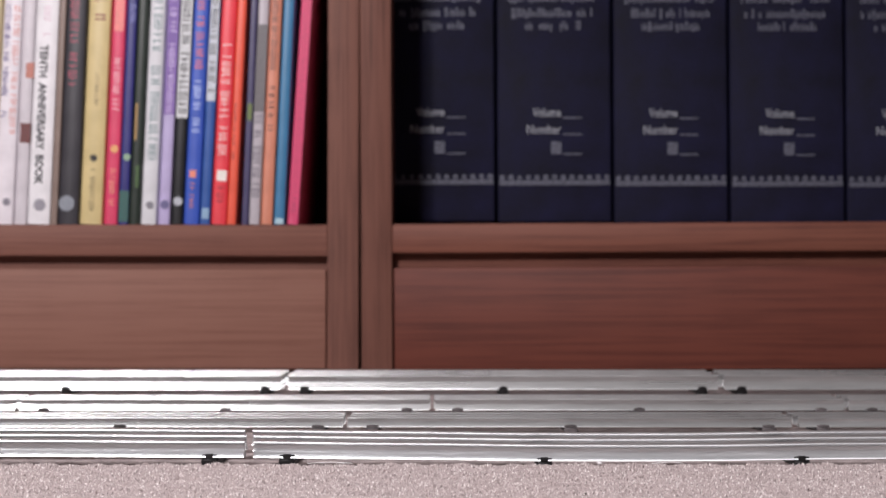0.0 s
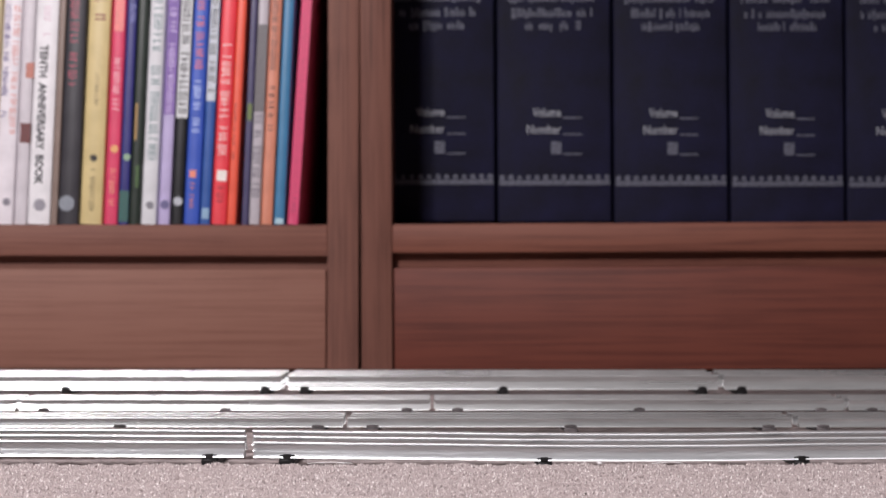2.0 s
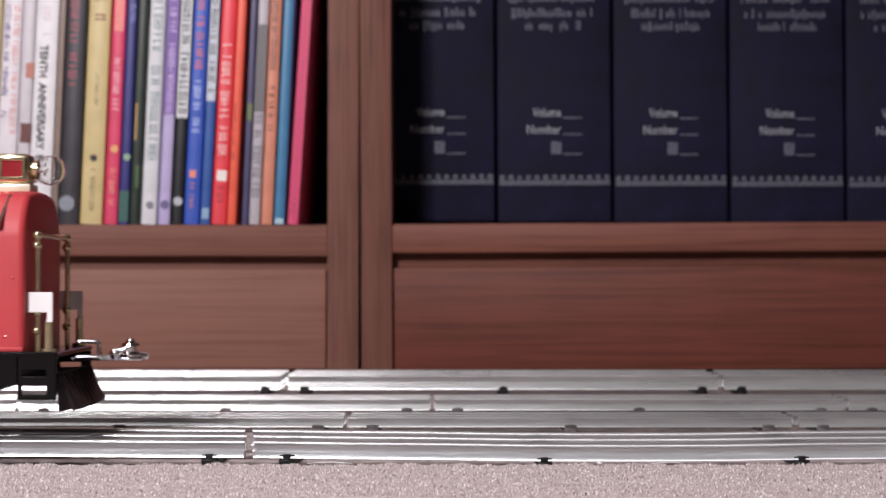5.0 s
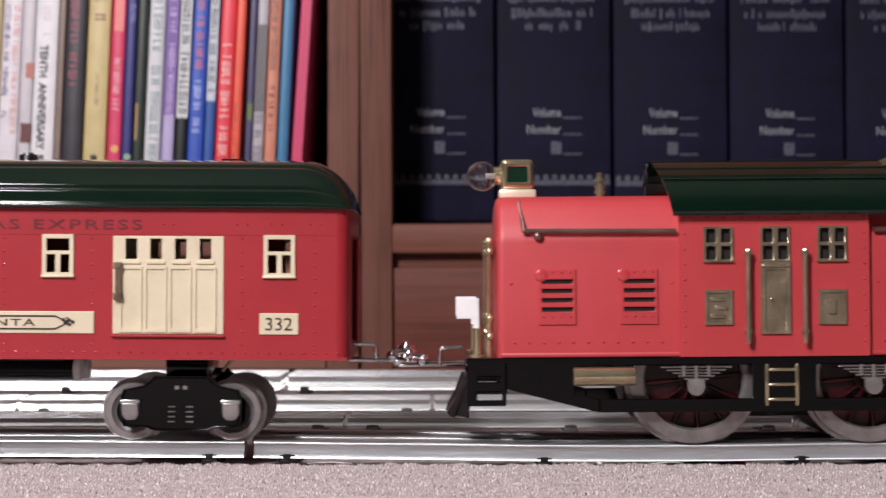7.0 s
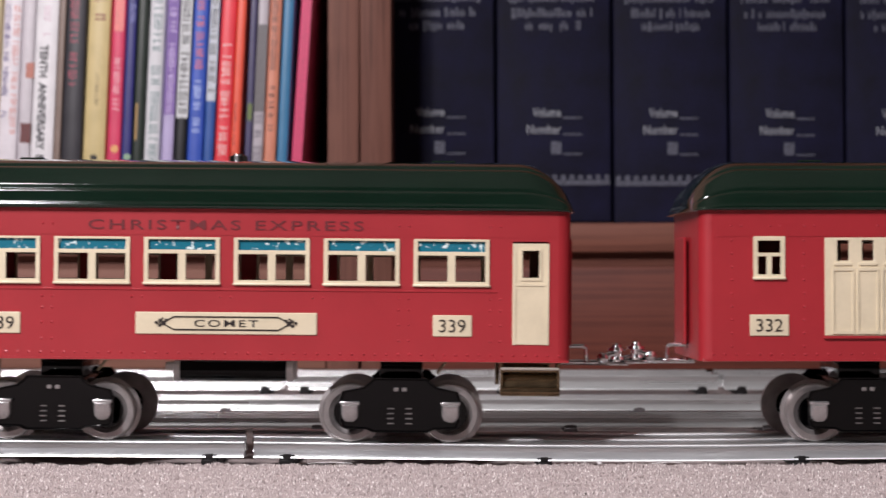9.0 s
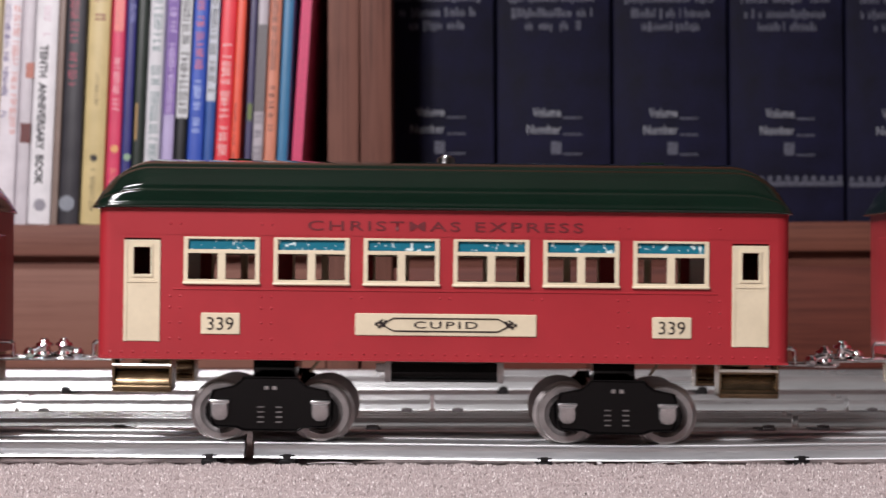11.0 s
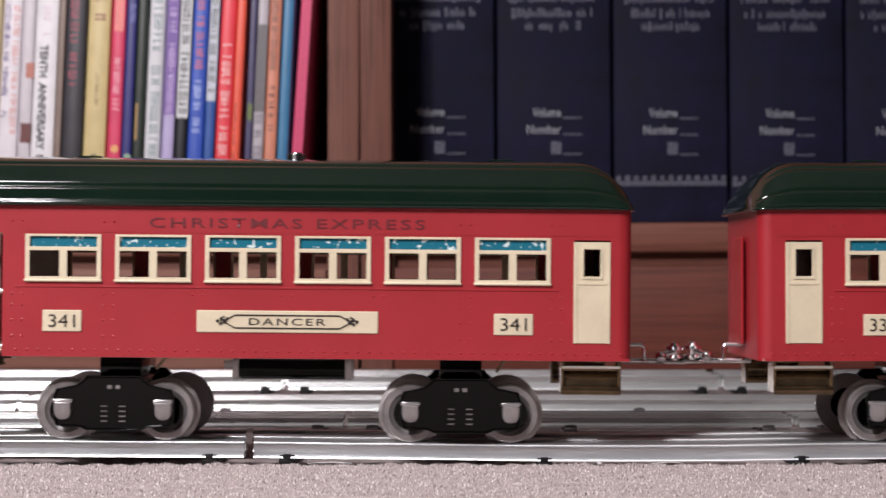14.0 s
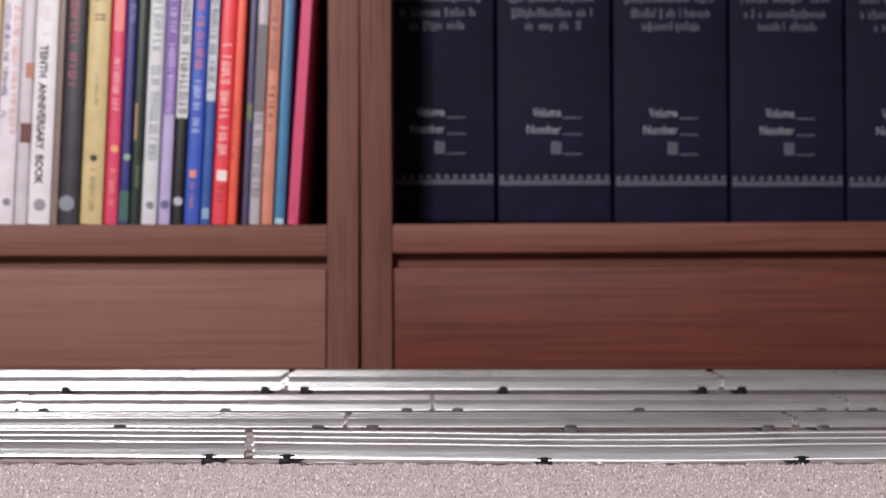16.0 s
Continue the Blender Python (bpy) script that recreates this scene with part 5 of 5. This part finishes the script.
        for z in (0.0200, 0.0265, 0.0330):
            rod(bm, (-0.0046, sg * 0.0409, z), (0.0086, sg * 0.0409, z), 0.0008, 8)
        part("ladder", soften(bm, 0.0002), M["brass"], root, "small brass ladder")
    part("frame_deck", solid(-0.1366, 0.1366, -0.0395, 0.0395, 0.0362, 0.0389, 0.0006, 1), K, root, "black frame deck")
    part("motor_block", solid(-0.062, 0.066, -0.0195, 0.0195, 0.0110, 0.0362, 0.002), M["dim"], root, "dark motor block")
    for c in (-0.0355, 0.0425):
        part("axle", rod(bmesh.new(), (0, -0.033, 0), (0, 0.033, 0), 0.0020, 10), M["steel"], root, at=(c, 0, 0.0285))
        for sg in (-1, 1):
            WHEELS.append((wheel(root, c, 0.0285, sg, TRACK_Y, True), root, 0.0285))
    for s in (-1, 1):
        # pilot, flags, end rails, coupler, headlight
        bm = bmesh.new()
        rings = [[(s * 0.1364, -0.034, 0.0290), (s * 0.1364, 0.034, 0.0290), (s * 0.1346, 0.034, 0.0290), (s * 0.1346, -0.034, 0.0290)],
                 [(s * 0.1452, -0.030, 0.0142), (s * 0.1452, 0.030, 0.0142), (s * 0.1352, 0.030, 0.0118), (s * 0.1352, -0.030, 0.0118)]]
        loft(bm, rings)
        pil = part("pilot", soften(bm, 0.0004), M["gunmetal"], root, "dark gunmetal slatted pilot")
        for i in range(9):
            py = -0.032 + i * 0.008
            part("slat", rod(bmesh.new(), (s * 0.1364, py, 0.0290), (s * 0.1446 - s * abs(py) * 0.05, py * 0.95, 0.0128), 0.0015, 8), M["gunmetal"], pil)
        coupler(root, s * 0.139, s)
        for fy in (-0.033, 0.033):
            bm = rod(bmesh.new(), (s * 0.1315, fy, 0.0385), (s * 0.1315, fy, 0.0520), 0.0018, 10)
            rod(bm, (s * 0.1315, fy, 0.0385), (s * 0.1315, fy, 0.0402), 0.0036, 12)
            st = part("flag_post", bm, M["brass"], root, "brass flag post")
            bm = solid(*sorted((s * 0.1306, s * 0.1332)), fy - 0.0004, fy + 0.0004, 0.0510, 0.0645, 0.0002, 1)
            if s > 0:
                box(bm, 0.1220, 0.1332, fy - 0.0004, fy + 0.0004, 0.0562, 0.0652, 0.0002, 1)
            else:
                box(bm, -0.1405, -0.1306, fy - 0.0004, fy + 0.0004, 0.0562, 0.0652, 0.0002, 1)
            part("flag", bm, M["white"], st, "white painted flag")
        bm = bmesh.new()
        for py in (-0.031, 0.031):
            rod(bm, (s * 0.1262, py, 0.0385), (s * 0.1262, py, 0.0900), 0.0012, 8)
            for z in (0.0480, 0.0560, 0.0860, 0.0905):
                ball(bm, (s * 0.1258, py, z), 0.0021, 10)
        rod(bm, (s * 0.1258, -0.031, 0.0905), (s * 0.1258, 0.031, 0.0905), 0.0012, 8)
        part("end_handrail", bm, M["brass"], root, "brass end handrail")
        bm = bmesh.new()
        hx = 0.1088 if s > 0 else -0.1120
        box(bm, hx - 0.0084, hx + 0.0084, -0.0083, 0.0083, 0.1105, 0.1147, 0.0008)
        bm2 = bmesh.new()
        box(bm2, hx - 0.0076, hx + 0.0076, -0.0076, 0.0076, 0.1147, 0.1286, 0.0021, 3)
        for q in (-1, 1):
            pierced(bm2, hx - 0.0062, hx + 0.0062, 0.1163, 0.1267, [(hx - 0.0047, hx + 0.0047, 0.1179, 0.1252)], *sorted((q * 0.0074, q * 0.0088)))
        rod(bm2, (hx + s * 0.007, 0, 0.1214), (hx + s * 0.0105, 0, 0.1214), 0.0042, 16)
        part("headlight_base", bm, M["base"], root, "pale brass headlight base")
        hl = part("headlight", soften(bm2, 0.0003), M["brass"], root, "brass box headlight")
        bm = solid(hx - 0.0048, hx + 0.0048, -0.0080, 0.0080, 0.1178, 0.1253)
        part("side_lens", bm, M["redlens"] if s > 0 else M["greenlens"], hl, "red side lens" if s > 0 else "dark green side lens")
        bm = ball(bmesh.new(), (hx + s * 0.0160, 0, 0.1212), 0.0070, 28)
        shell = ball(bmesh.new(), (hx + s * 0.0160, 0, 0.1212), 0.00686, 28)
        bmesh.ops.reverse_faces(shell, faces=shell.faces)
        tmp = bpy.data.meshes.new("bulb_inner")
        shell.to_mesh(tmp)
        shell.free()
        bm.from_mesh(tmp)
        bpy.data.meshes.remove(tmp)
        part("bulb", bm, M["bulb"], hl, "clear round bulb")
        part("filament_stem", rod(bmesh.new(), (hx + s * 0.0095, 0, 0.1213), (hx + s * 0.0145, 0, 0.1213), 0.0012, 8), M["nickel"], hl)
    # whistle and folded pantograph
    bm = bmesh.new()
    rod(bm, (-0.0735, 0, 0.1105), (-0.0735, 0, 0.1165), 0.0022, 12)
    rod(bm, (-0.0735, 0, 0.1165), (-0.0735, 0, 0.1225), 0.0014, 12)
    for z in (0.1135, 0.1160, 0.1190):
        rod(bm, (-0.0735, 0, z - 0.0006), (-0.0735, 0, z + 0.0006), 0.0027, 12)
    part("whistle", bm, M["brass"], root, "small brass whistle")
    bm = bmesh.new()
    box(bm, 0.0625, 0.0755, -0.012, 0.012, 0.1105, 0.1124, 0.0005, 1)
    rod(bm, (0.069, 0, 0.112), (0.069, 0, 0.1150), 0.0040, 12, 0.0020)
    rod(bm, (0.0671, -0.016, 0.1306), (0.0671, 0.016, 0.1306), 0.0012, 8)
    rod(bm, (0.0512, -0.011, 0.1234), (0.0512, 0.011, 0.1234), 0.0012, 8)
    rod(bm, (0.0818, -0.011, 0.1232), (0.0818, 0.011, 0.1232), 0.0012, 8)
    pg = part("pantograph", bm, M["brass"], root, "brass folded pantograph")
    for y in (-0.009, 0.009):
        for a, b in (((0.0680, 0.1140), (0.0520, 0.1236)), ((0.0700, 0.1140), (0.0812, 0.1232)), ((0.0508, 0.1232), (0.0671, 0.1306)), ((0.0822, 0.1232), (0.0671, 0.1306))):
            d = Vector((b[0] - a[0], 0, b[1] - a[1])).normalized() * 0.0011
            part("arm", prism(bmesh.new(), [(a[0] - d.z, a[1] + d.x), (b[0] - d.z, b[1] + d.x), (b[0] + d.z, b[1] - d.x), (a[0] + d.z, a[1] - d.x)], y - 0.0005, y + 0.0005), M["brass"], pg)
    return root


TRAIN = []


def train():
    pitch = 1454 / 4046.0
    TRAIN.append((locomotive(), 5738 / 4046.0))
    TRAIN.append((baggage_car(), 3 * pitch + 0.0007))
    for i, w in enumerate(("COMET", "CUPID", "BLITZEN")):
        TRAIN.append((passenger_car(w, "339", "red tinplate toy passenger car lettered " + w.lower()), (2 - i) * pitch))
    TRAIN.append((passenger_car("DANCER", "341", "red tinplate toy observation car with brass rear platform", rear=True), -pitch))


def motions():
    """All that moves: each vehicle along the track, and its wheels turning with the way it makes."""
    times = [k / 10 for k in range(161)]
    for ob, off in TRAIN:
        lift = RIDE if off < 0 else 0.0
        rows = []
        for t in times:
            x = train_x(t) + off
            a, b = sag(x - 0.0766), sag(x + 0.0766)
            rows.append((t, pose(x, TRACK_Y, RAIL_TOP + lift + (a + b) / 2, 0, math.degrees(math.atan2(a - b, 0.1532)), 0)))
        walk(ob, rows)
    for w, ob, r in WHEELS:
        loc = w.matrix_basis.translation.copy()
        step = 15 if r < 0.02 else 7.5
        n = int(16 * step)
        walk(w, [(k / step, pose(*loc, 0, math.degrees(train_x(k / step) / r), 0)) for k in range(n + 1)])


setting()
lint()
tracks()
furniture()
train()
motions()
